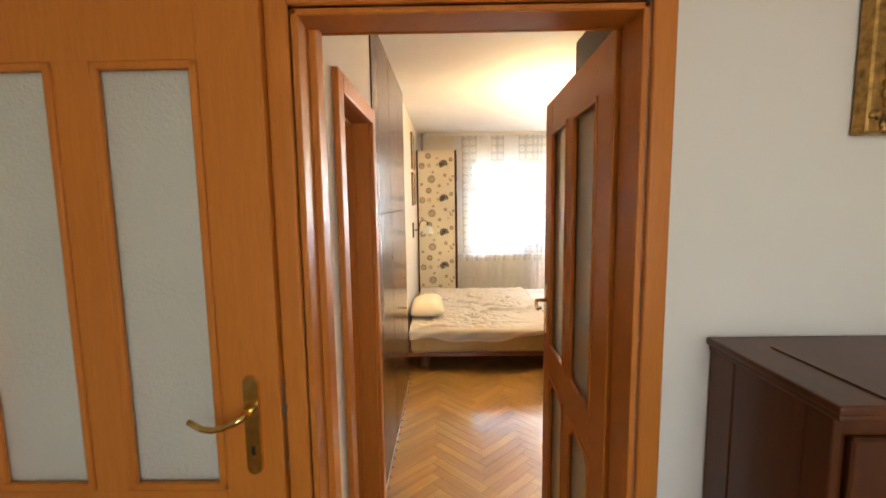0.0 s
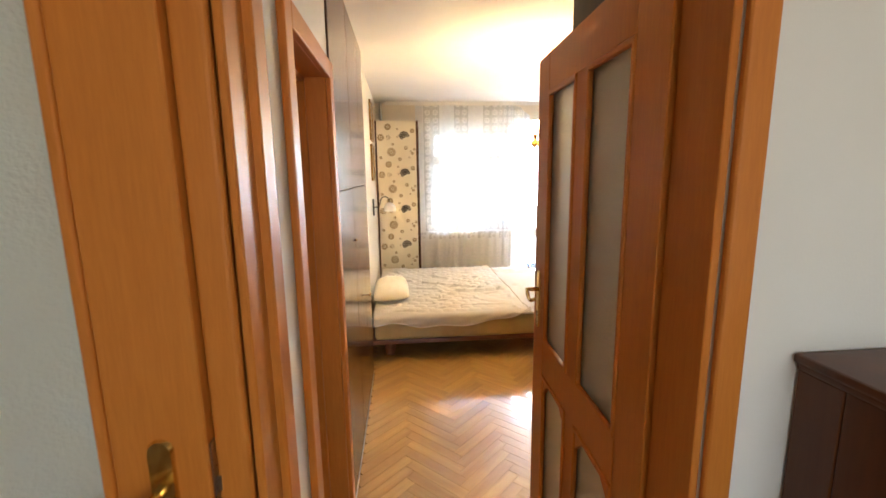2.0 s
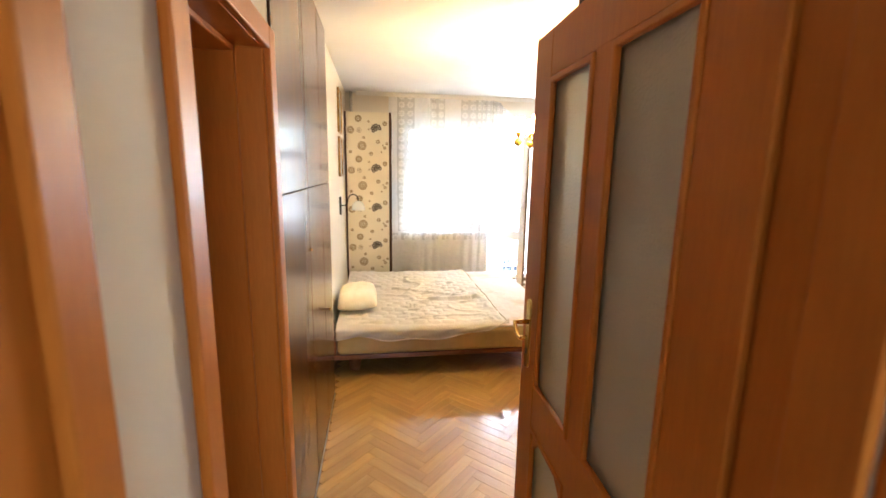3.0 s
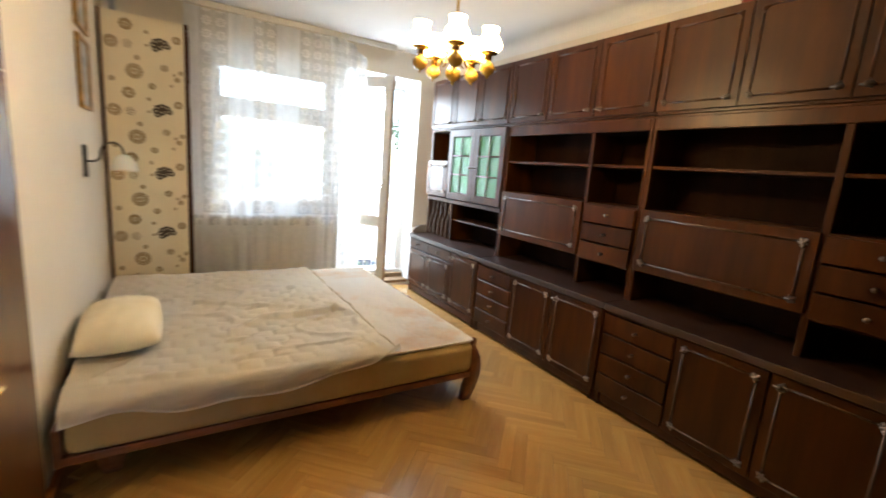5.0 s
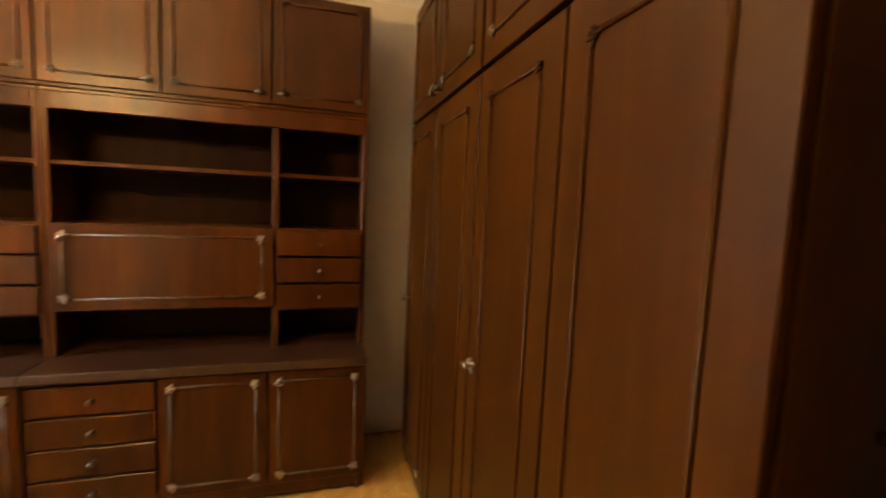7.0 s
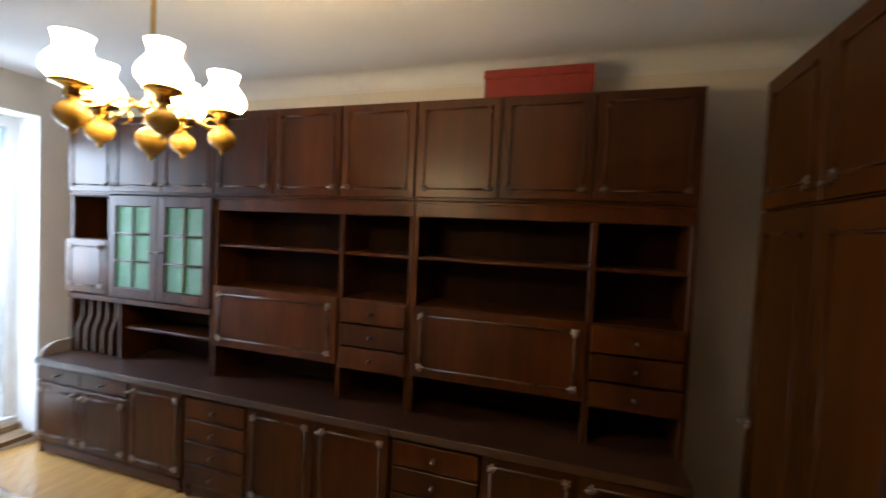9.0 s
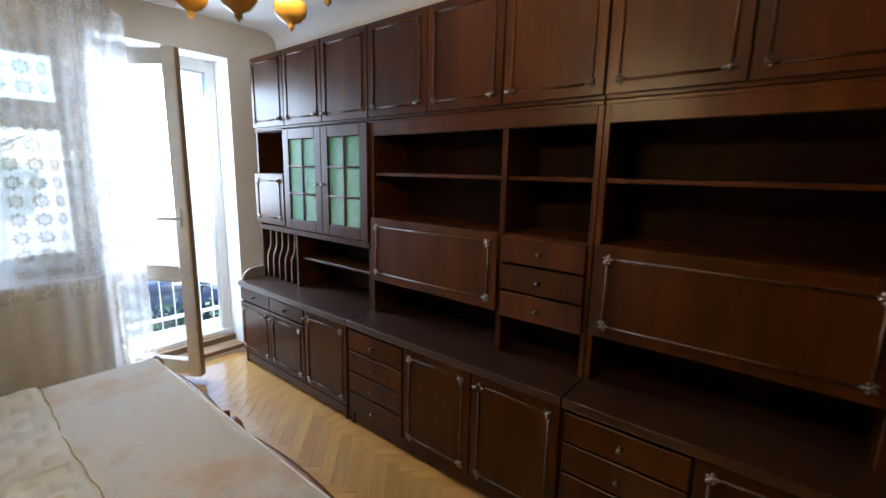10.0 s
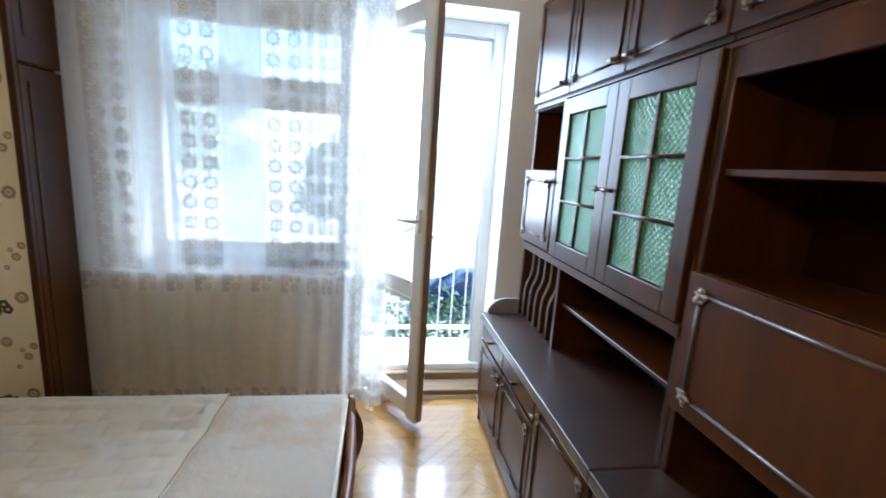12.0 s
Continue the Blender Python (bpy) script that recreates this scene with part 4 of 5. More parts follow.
part("corner_post", boxes((X1 - 0.028, X1, Y0 - 0.012, Y0 + 0.012, 0, 2.262), bevel=0.002), UNIT_WOOD, wd, "dark edge strip")
for z0, z1 in ((0.06, 1.732), (1.748, 2.256)):
    d = part("door", boxes((X1 - 0.02, X1, Y0 + 0.014, WY - 0.008, z0, z1), bevel=0.002), UNIT_WOOD, wd)
    for y in (Y0 + 0.06, WY - 0.06):
        part("moulding", boxes((X1, X1 + 0.006, y - 0.006, y + 0.006, z0 + 0.1, z1 - 0.06), bevel=0.002), UNIT_WOOD, d)
    if z0 < 1:
        bm = bmesh.new()
        lathe(bm, [(0, 0), (0.008, 0), (0.005, 0.01), (0.011, 0.02), (0, 0.028)], pose(X1, WY - 0.05, 0.85, 0, 90, 0), 10)
        part("knob", bm, BRONZE, d, "small tarnished silvery knob", True)
paper = part("papered_panel", boxes((X0 + 0.018, X1 - 0.028, Y0 - 0.004, Y0 + 0.004, 0, 2.262)), PAPER, wd, "cream wallpaper with brown flower prints")


def flower(bm, x, z, r, petals, y):
    c = bm.verts.new((x, y, z))
    n = petals * 4
    ring = [bm.verts.new((x + r * (0.86 + 0.14 * math.cos(petals * 2 * math.pi * i / n)) * math.cos(2 * math.pi * i / n), y, z + r * (0.86 + 0.14 * math.cos(petals * 2 * math.pi * i / n)) * math.sin(2 * math.pi * i / n))) for i in range(n)]
    for i in range(n):
        bm.faces.new((c, ring[i], ring[(i + 1) % n]))


def ring_print(bm, x, z, r0, r1, y, petals=14):
    n = petals * 4
    wob = lambda r, i: r * (0.93 + 0.07 * math.cos(petals * 2 * math.pi * i / n))
    a = [bm.verts.new((x + wob(r0, i) * math.cos(2 * math.pi * i / n), y, z + wob(r0, i) * math.sin(2 * math.pi * i / n))) for i in range(n)]
    b = [bm.verts.new((x + wob(r1, i) * math.cos(2 * math.pi * i / n), y, z + wob(r1, i) * math.sin(2 * math.pi * i / n))) for i in range(n)]
    for i in range(n):
        j = (i + 1) % n
        bm.faces.new((a[i], a[j], b[j], b[i]))


PERIOD = 0.465
brown, darkp = bmesh.new(), bmesh.new()
py = Y0 - 0.0048
z = 2.262 - 0.055
rows = []
while z > -0.3:
    rows.append(z)
    z -= PERIOD
for z in rows:
    motifs = [(-0.335, -0.15, 0.045, 1), (-0.24, -0.15, 0.030, 2), (-0.205, -0.33, 0.056, 1), (-0.245, -0.02, 0.042, 0), (-0.02, -0.28, 0.026, 1), (-0.10, -0.42, 0.024, 0),
              (-0.185, -0.235, 0.018, 0), (-0.125, -0.05, 0.014, 0), (0.062, -0.07, 0.03, 0), (0.06, -0.35, 0.02, 0), (0.085, -0.30, 0.018, 0), (0.04, -0.32, 0.012, 0), (-0.125, -0.14, 0.012, 0), (-0.34, -0.40, 0.02, 0), (0.02, -0.40, 0.012, 0)]
    for x, dz, r, kind in motifs:
        zz = z + dz
        if not 0.05 < zz < 2.262 - r:
            continue
        if kind == 1:
            ring_print(brown, x, zz, r * 0.78, r, py)
            ring_print(brown, x, zz, r * 0.42, r * 0.73, py, 10)
            flower(brown, x, zz, r * 0.3, 6, py)
        elif kind == 2:
            for a in range(5):
                ball_x, ball_z = x + r * 0.6 * math.cos(a * 1.26), zz + r * 0.6 * math.sin(a * 1.26)
                ring_print(brown, ball_x, ball_z, r * 0.28, r * 0.45, py, 5)
        else:
            ring_print(brown, x, zz, r * 0.42, r, py, 8)
            flower(brown, x, zz, r * 0.3, 5, py)
    zz = z - 0.13
    if 0.08 < zz < 2.2:
        for a in range(6):
            ring_print(darkp, -0.04 + 0.042 * math.cos(a * 0.75 + 0.1), zz + 0.036 * math.sin(a * 0.75 + 0.1), 0.007, 0.023, py, 5)
        ring_print(darkp, -0.045, zz - 0.005, 0.006, 0.026, py, 7)
tagged(part("flower_print", brown, PRINT_BROWN, paper, "brown printed flowers"), kind="stuff")
tagged(part("blossom_print", darkp, PRINT_DARK, paper, "dark printed blossoms"), kind="stuff")

solid("heating_pipe", lathe(bmesh.new(), [(0.018, 2.263), (0.018, CEIL)], pose(-0.34, 6.36, 0), 12), STEEL, "grey painted heating pipe in the corner above the wardrobe", "pipe", smooth=True)

# ---- bed ----
BX0, BX1, BY0, BY1 = -0.385, 1.515, 3.955, 5.83
bed = thing("bed", pose(0, 0, 0), "low double bed frame of reddish wood with a curved foot end", "bed")
for y0, y1 in ((BY0, BY0 + 0.028), (BY1 - 0.028, BY1)):
    part("side_rail", boxes((BX0 + 0.02, BX1 - 0.02, y0, y1, 0.15, 0.186), bevel=0.006, seg=2), BED_WOOD, bed)
part("head_rail", boxes((BX0, BX0 + 0.03, BY0, BY1, 0.145, 0.30), bevel=0.006, seg=2), BED_WOOD, bed)
part("slat_base", boxes((BX0 + 0.03, BX1 - 0.03, BY0 + 0.028, BY1 - 0.028, 0.165, 0.19)), BED_WOOD, bed)
for x in (BX0 + 0.16, BX1 - 0.03):
    for y in (BY0 + 0.025, BY1 - 0.025):
        foot = x > 1
        y += 0 if foot else math.copysign(0.12, 4.9 - y)
        lg = bmesh.new()
        n = 9
        hgt = 0.345 if foot else 0.165
        rings = []
        for i in range(n + 1):
            t = i / n
            out = 0.045 * math.sin(math.pi * 0.9 * t) if foot else 0.0
            hw = 0.034 + 0.016 * math.sin(math.pi * t)
            if t > 0.85:
                hw *= 1 - (t - 0.85) * 2.4
            z = hgt * t
            rings.append([lg.verts.new((x + out + sx * hw, y + sy * 0.022, z)) for sx, sy in ((-1, -1), (1, -1), (1, 1), (-1, 1))])
        for a, b in zip(rings, rings[1:]):
            for i in range(4):
                lg.faces.new((a[i], a[(i + 1) % 4], b[(i + 1) % 4], b[i]))
        lg.faces.new(rings[0])
        lg.faces.new(rings[-1])
        bmesh.ops.bevel(lg, geom=[e for e in lg.edges if abs(e.verts[0].co.z - e.verts[1].co.z) > 0.01], offset=0.008, segments=2, affect="EDGES")
        part("leg", lg, BED_WOOD, bed, "", True)


def foot_swoop(y0, y1):
    """One swung half of the foot end: a board whose top rises to knobs at both ends."""
    bm = bmesh.new()
    n = 28
    rings = []
    for i in range(n + 1):
        s = i / n
        y = y0 + (y1 - y0) * s
        out = 0.026 * math.sin(math.pi * s)
        top = 0.335 + 0.015 * math.sin(math.pi * s) + 0.055 * math.exp(-((min(s, 1 - s)) / 0.05) ** 4)
        low = 0.14 + 0.03 * (1 - math.sin(math.pi * s))
        x = BX1 - 0.005 + out
        rings.append([bm.verts.new((x - 0.014, y, low)), bm.verts.new((x + 0.014, y, low)), bm.verts.new((x + 0.026, y, top - 0.012)), bm.verts.new((x + 0.008, y, top)), bm.verts.new((x - 0.012, y, top - 0.008))])
    for a, b in zip(rings, rings[1:]):
        for i in range(5):
            bm.faces.new((a[i], a[(i + 1) % 5], b[(i + 1) % 5], b[i]))
    bm.faces.new(rings[0])
    bm.faces.new(rings[-1])
    return bm


part("foot_board", foot_swoop(BY0 + 0.02, 4.86), BED_WOOD, bed, "swung wooden foot board", True)
part("foot_board", foot_swoop(4.93, BY1 - 0.01), BED_WOOD, bed, "swung wooden foot board", True)


def cloth(name, x0, x1, y0, y1, top, mat, label, category, nx, ny, height, drop=None, thick=0.012):
    """A soft sheet on the mattress: height(x, y) gives relief; drop(x) how far it hangs over the near edge."""
    bm = bmesh.new()
    hang = 7 if drop else 0
    rows = []
    for i in range(nx + 1):
        x = x0 + (x1 - x0) * i / nx
        col = []
        if drop:
            d = drop(x)
            for j in range(hang):
                t = 1 - j / hang
                yy = y0 - 0.018 - 0.012 * math.sin(t * 2.5) + 0.004 * math.sin(x * 21 + 5 * t)
                col.append(bm.verts.new((x, yy, top - 0.012 - d * t)))
        for j in range(ny + 1):
            y = y0 + (y1 - y0) * j / ny
            edge = min(1.0, (j / ny) * 24, (1 - j / ny) * 30, (i / nx) * 40 if not drop else 1.0, (1 - i / nx) * 40)
            col.append(bm.verts.new((x, y, top - 0.010 * (1 - edge) ** 2 + height(x, y) * edge)))
        rows.append(col)
    for a, b in zip(rows, rows[1:]):
        for j in range(len(a) - 1):
            bm.faces.new((a[j], b[j], b[j + 1], a[j + 1]))
    bmesh.ops.solidify(bm, geom=bm.faces[:], thickness=thick)
    ob = solid(name, bm, mat, label, category, smooth=True)
    return ob


mt = bmesh.new()
box(mt, BX0 + 0.035, BX1 - 0.014, BY0 - 0.016, BY1 + 0.004, 0.187, 0.368, bevel=0.052, seg=6)
mattress = solid("mattress", mt, MATTRESS, "olive-beige mattress lying in the bed frame", "mattress", smooth=True)
for zp, inset in ((0.216, 0.012), (0.342, 0.012)):
    e0, e1, g0, g1 = BX0 + 0.035 + inset, BX1 - 0.014 - inset, BY0 - 0.016 + inset, BY1 + 0.004 - inset
    part("piping", tube(bmesh.new(), [(e0 + 0.05, g0, zp), (e1 - 0.05, g0, zp), (e1 - 0.015, g0 + 0.015, zp), (e1, g0 + 0.05, zp), (e1, g1 - 0.05, zp), (e1 - 0.05, g1, zp), (e0 + 0.05, g1, zp), (e0, g1 - 0.05, zp), (e0, g0 + 0.05, zp)], 0.005, 6), MATTRESS, mattress, "corded seam", True)


def fleece_height(x, y):
    return 0.006 * noise.noise(Vector((x * 3, y * 3, 1))) + 0.004 * noise.noise(Vector((x * 11, y * 11, 4))) + 0.0022 * noise.noise(Vector((x * 40, y * 40, 9)))


def quilt_height(x, y):
    v = y / 0.08 + 0.25 * math.sin(x * 4.0)
    row = math.floor(v)
    fu = (x / 0.115 + 0.5 * (row % 2) + 0.2 * math.sin(y * 3)) % 1 - 0.5
    fv = v % 1 - 0.5
    cell = (max(0.0, 1 - 4 * fu * fu) * max(0.0, 1 - 4 * fv * fv)) ** 0.45
    cell *= 0.75 + 0.7 * noise.noise(Vector((x * 2.2, y * 2.2, 7)))
    fold = 0.026 * math.exp(-((y - 4.45 - 0.33 * (x - 0.2) + 0.04 * math.sin(9 * x)) / 0.035) ** 2) * (1 if 0.25 < x < 0.95 else 0.3)
    fold2 = 0.020 * math.exp(-((y - 4.85 + 0.5 * (x - 0.4)) / 0.03) ** 2) * (1 if 0.1 < x < 0.8 else 0.2)
    ridge = 1 - abs(noise.noise(Vector((x * 2.6 + 0.8 * y, y * 4.2 - 0.6 * x, 11)))) * 2
    wrinkle = 0.012 * max(0.0, ridge - 0.72) / 0.28
    return 0.014 * cell + wrinkle + fold + fold2 + 0.018 * noise.noise(Vector((x * 3, y * 3, 2))) + 0.006 * noise.noise(Vector((x * 9, y * 9, 3)))


topper = cloth("mattress_topper", 0.30, BX1 - 0.012, BY0 + 0.006, BY1 - 0.012, 0.392, FLEECE, "cream fleece mattress topper over the foot of the bed", "mattress topper", 150, 180, fleece_height, None, 0.022)
part("binding", tube(bmesh.new(), [(0.32, BY0 + 0.006, 0.378), (BX1 - 0.04, BY0 + 0.006, 0.378), (BX1 - 0.018, BY0 + 0.02, 0.378), (BX1 - 0.013, BY0 + 0.05, 0.378), (BX1 - 0.013, BY1 - 0.05, 0.378), (BX1 - 0.04, BY1 - 0.012, 0.378)], 0.008, 6), FLEECE, topper, "turned fleece edge", True)


def quilt_drop(x):
    s = (x - BX0) / 1.3
    return 0.085 + 0.018 * math.sin(x * 6.0) + 0.012 * math.sin(x * 15 + 1) - (0.07 * max(0, (s - 0.8) / 0.2) ** 2 if s > 0.8 else 0)


quilt = cloth("quilt", BX0 + 0.03, 1.0, BY0 + 0.0, BY1 - 0.03, 0.412, QUILT, "creased cream quilted blanket hanging over the edge of the bed", "blanket", 170, 210, quilt_height, quilt_drop, 0.010)
hem = tube(bmesh.new(), [(x, BY0 - 0.025 + 0.004 * math.sin(x * 21 + 5), 0.402 - quilt_drop(x)) for x in [BX0 + 0.03 + (0.97 - BX0) * i / 60 for i in range(61)]], 0.0042, 6)
part("hem", hem, QUILT, quilt, "stitched hem", True)
# thin tan tube added for the shade where quilt and topper meet
seam = tube(bmesh.new(), [(1.001 + 0.006 * math.sin(y * 7) + 0.003 * math.sin(y * 31), y, 0.409 + 0.003 * math.sin(y * 19)) for y in [BY0 + (BY1 - 0.03 - BY0) * i / 50 for i in range(51)]], 0.003, 6)
part("seam", seam, MATTRESS, quilt, "tan line standing in for the shaded gap beside the topper", True)

pw = bmesh.new()
nn = 26
top, bot = [], []
for i in range(nn + 1):
    for j in range(nn + 1):
        a, b = i / nn * 2 - 1, j / nn * 2 - 1
        e = max(0.0, (1 - abs(a) ** 3.2) * (1 - abs(b) ** 3.2)) ** 0.5
        sx = 0.17 * a * (1 - 0.06 * b * b)
        sy = 0.33 * b * (1 - 0.06 * a * a)
        w = 0.006 * noise.noise(Vector((a * 3, b * 3, 5)))
        top.append(pw.verts.new((sx, sy, 0.10 * e + w)))
        bot.append(pw.verts.new((sx, sy, -0.045 * e)) if 0 < i < nn and 0 < j < nn else top[-1])
for i in range(nn):
    for j in range(nn):
        q = [i * (nn + 1) + j, (i + 1) * (nn + 1) + j, (i + 1) * (nn + 1) + j + 1, i * (nn + 1) + j + 1]
        pw.faces.new([top[k] for k in q])
        vs = [bot[k] for k in q]
        if any(v is not top[k] for v, k in zip(vs, q)):
            pw.faces.new(vs[::-1])
solid("pillow", pw, PILLOW, "plump ivory pillow lying at the head of the bed", "pillow", smooth=True, m=pose(-0.215, 4.56, 0.472, 0, -3, 2))

# ---- chandelier ----
CHX, CHY = 1.155, 3.865
ch = thing("chandelier", pose(CHX, CHY, 0), "brass five-arm chandelier with lit opal glass shades and turned wooden drops", "chandelier")
part("canopy", lathe(bmesh.new(), [(0.0, CEIL - 0.002), (0.055, CEIL - 0.002), (0.05, CEIL - 0.02), (0.012, CEIL - 0.05), (0.0, CEIL - 0.05)], seg=18), BRASS, ch, "", True)
SQ = lambda z: 1.768 + (z - 1.732) * 0.89
FIT = lambda rows, k=0.8: [(r * k, SQ(z)) for r, z in rows]
part("rod", lathe(bmesh.new(), [(0.006, CEIL - 0.045), (0.006, 1.90)], seg=8), BRASS, ch, "", True)
part("hub", lathe(bmesh.new(), FIT([(0.006, 1.93), (0.018, 1.915), (0.012, 1.885), (0.026, 1.86), (0.030, 1.845), (0.016, 1.828), (0.022, 1.812), (0.010, 1.80), (0.010, 1.785)], 0.9), seg=16), BRASS, ch, "", True)
DROP = [(0.008, 0.046), (0.014, 0.042), (0.012, 0.037), (0.027, 0.030), (0.038, 0.018), (0.041, 0.004), (0.037, -0.010), (0.026, -0.022), (0.011, -0.030), (0.006, -0.034), (0.009, -0.038), (0.004, -0.043), (0.0, -0.048)]
part("centre_drop", lathe(bmesh.new(), FIT([(r * 1.05, z * 1.15 + 1.757) for r, z in DROP], 0.85), seg=16), LACQUER, ch, "turned golden wooden drop", True)
R = 0.162
for k in range(5):
    a = radians(72 * k + 240)
    c, s_ = math.cos(a), math.sin(a)
    arm = bmesh.new()
    tube(arm, [(c * r, s_ * r, SQ(z)) for r, z in ((0.02, 1.84), (0.05, 1.865), (0.08, 1.858), (0.105, 1.83), (0.13, 1.818), (0.152, 1.822), (R, 1.835))], 0.006, 8)
    tube(arm, [(c * (0.08 + 0.019 * math.cos(t)), s_ * (0.08 + 0.019 * math.cos(t)), 1.855 + 0.017 * math.sin(t)) for t in [i * 0.7 for i in range(8)]], 0.004, 6)
    tube(arm, [(c * (0.135 + 0.014 * math.cos(t)), s_ * (0.135 + 0.014 * math.cos(t)), 1.858 + 0.012 * math.sin(t)) for t in [i * 0.7 for i in range(7)]], 0.0035, 6)
    part("arm", arm, BRASS, ch, "scrolled brass arm", True)
    cx, cy = c * R, s_ * R
    part("cup", lathe(bmesh.new(), FIT([(0.010, 1.828), (0.020, 1.834), (0.018, 1.852), (0.030, 1.858), (0.046, 1.863), (0.047, 1.870), (0.0, 1.866)], 0.9), pose(cx, cy, 0), 16), BRASS, ch, "", True)
    part("drop", lathe(bmesh.new(), FIT([(r, z + 1.786) for r, z in DROP], 0.85), pose(cx, cy, 0), 16), LACQUER, ch, "turned golden wooden drop", True)
    part("shade", lathe(bmesh.new(), FIT([(0.034, 1.869), (0.048, 1.875), (0.059, 1.890), (0.061, 1.906), (0.053, 1.926), (0.039, 1.944), (0.034, 1.955), (0.037, 1.972), (0.042, 1.985), (0.039, 1.9855), (0.032, 1.955)], 0.93), pose(cx, cy, 0), 22), SHADE_GLASS, ch, "glowing opal glass shade", True)

# ---- wall lamp and pictures over the bed ----
wl = thing("wall_lamp", pose(-0.41, 5.22, 1.24, 0, 0, 0), "bronze wall lamp with an unlit opal bell shade above the bed", "lamp")
part("back_plate", boxes((0.001, 0.018, -0.032, 0.032, -0.09, 0.09), bevel=0.005, seg=2), DARK_METAL, wl)
part("arm", tube(bmesh.new(), [(0.015, 0, 0), (0.05, 0, 0.0), (0.075, 0, 0.02), (0.085, 0, 0.07), (0.105, 0, 0.105), (0.14, 0, 0.115), (0.17, 0, 0.10), (0.185, 0, 0.07), (0.186, 0, 0.045)], 0.006, 8), DARK_METAL, wl, "", True)
part("shade", lathe(bmesh.new(), [(0.012, 0.05), (0.024, 0.046), (0.045, 0.03), (0.060, 0.005), (0.066, -0.03), (0.068, -0.045), (0.064, -0.045), (0.058, 0.0), (0.04, 0.026), (0.012, 0.044)], pose(0.186, 0, 0), 22), OPAL, wl, "opal glass bell shade", True)
for z0, z1 in ((1.53, 1.92), (1.96, 2.38)):
    pc = thing("picture", pose(-0.41, 5.36, z0), "small framed print in a thin gilt frame on the wall", "picture", "pictures over the bed")
    h = z1 - z0
    part("picture_frame", boxes((0.001, 0.022, -0.17, -0.15, 0, h), (0.001, 0.022, 0.15, 0.17, 0, h), (0.001, 0.022, -0.15, 0.15, 0, 0.02), (0.001, 0.022, -0.15, 0.15, h - 0.02, h), bevel=0.003), GILT, pc)
    part("print", boxes((0.004, 0.010, -0.15, 0.15, 0.02, h - 0.02)), ETCHING, pc, "grey print")

# ---- hall things ----
dr = thing("chest_of_drawers", pose(0.590, 0.738, 0), "old dark mahogany chest of drawers against the hall wall", "chest of drawers")
DW, DD, DH = 1.0, 0.318, 1.272
part("top", boxes((-0.012, DW + 0.012, -0.014, DD, DH - 0.016, DH), (-0.004, DW + 0.004, -0.006, DD, DH - 0.03, DH - 0.016), bevel=0.005, seg=2), DRESSER_WOOD, dr)
part("top_leaf", boxes((0.075, DW - 0.01, 0.0, DD - 0.075, DH + 0.0002, DH + 0.003), bevel=0.0012), DRESSER_WOOD, dr, "worn inlaid panel of the top")
part("body", boxes((0.012, DW - 0.012, 0.02, DD - 0.002, 0.08, DH - 0.03)), DRESSER_WOOD, dr)
part("side_frame", boxes((0.0, 0.014, 0.008, 0.06, 0.0, DH - 0.03), (0.0, 0.014, DD - 0.08, DD, 0.0, DH - 0.03), (0.002, 0.014, 0.06, DD - 0.08, 0.06, DH - 0.03), bevel=0.002), DRESSER_WOOD, dr)
part("side_frame", boxes((DW - 0.014, DW, 0.008, DD, 0.0, DH - 0.03), bevel=0.003), DRESSER_WOOD, dr)
for i in range(4):
    q = part("drawer", boxes((0.03, DW - 0.03, 0.004, 0.02, 0.10 + i * 0.28, 0.37 + i * 0.28), bevel=0.004), DRESSER_WOOD, dr)
    for x in (0.25, 0.75):
        knob(q, x, 0.235 + i * 0.28, 0.004)
pf = thing("painting", pose(0.856, 1.058, 1.705), "oil painting in an ornate gilt frame on the hall wall", "painting")
PW, PH, fw = 0.62, 0.50, 0.075
fr = bmesh.new()
for r in ((0, fw, -0.035, -0.001, 0, PH), (PW - fw, PW, -0.035, -0.001, 0, PH), (fw, PW - fw, -0.035, -0.001, 0, fw), (fw, PW - fw, -0.035, -0.001, PH - fw, PH)):
    box(fr, *r, bevel=0.008, seg=2)
part("picture_frame", fr, GILT, pf)
cv = bmesh.new()
rnd = random.Random(8)
for i in range(26):
    t = i / 25
    for x, z in ((fw / 2, t * PH), (PW - fw / 2, t * PH), (t * PW, fw / 2), (t * PW, PH - fw / 2)):
        r = rnd.uniform(0.008, 0.014)
        ball(cv, min(max(x, 0.012), PW - 0.012), -0.036, min(max(z, 0.012), PH - 0.012), r, 0.006, r * rnd.uniform(0.7, 1.3), 6, 5)
part("carving", cv, GILT, pf, "carved gilt leaves", True)
part("canvas", boxes((fw, PW - fw, -0.016, -0.01, fw, PH - fw)), CANVAS, pf, "dark painted canvas")

# ---- outside ----
solid("ground", boxes((-150, 150, 6.81, 300, -4.0, -3.6), (-150, 150, -150, -1.92, -4.0, -3.6)), ASPHALT, "pale paved street and ground", "ground", "structure")
solid("balcony", boxes((-1.0, 3.6, 6.801, 7.40, -0.25, 0.0), bevel=0.01), CONCRETE, "narrow pale sunlit balcony slab", "balcony", "structure")
rl = thing("balcony_railing", pose(0, 7.34, 0), "white painted metal balcony railing", "railing", kind="structure")
part("top_rail", boxes((-1.0, 3.6, -0.02, 0.02, 0.86, 0.90), bevel=0.004), WHITE_PAINT, rl)
part("bottom_rail", boxes((-1.0, 3.6, -0.015, 0.015, 0.10, 0.13), bevel=0.003), WHITE_PAINT, rl)
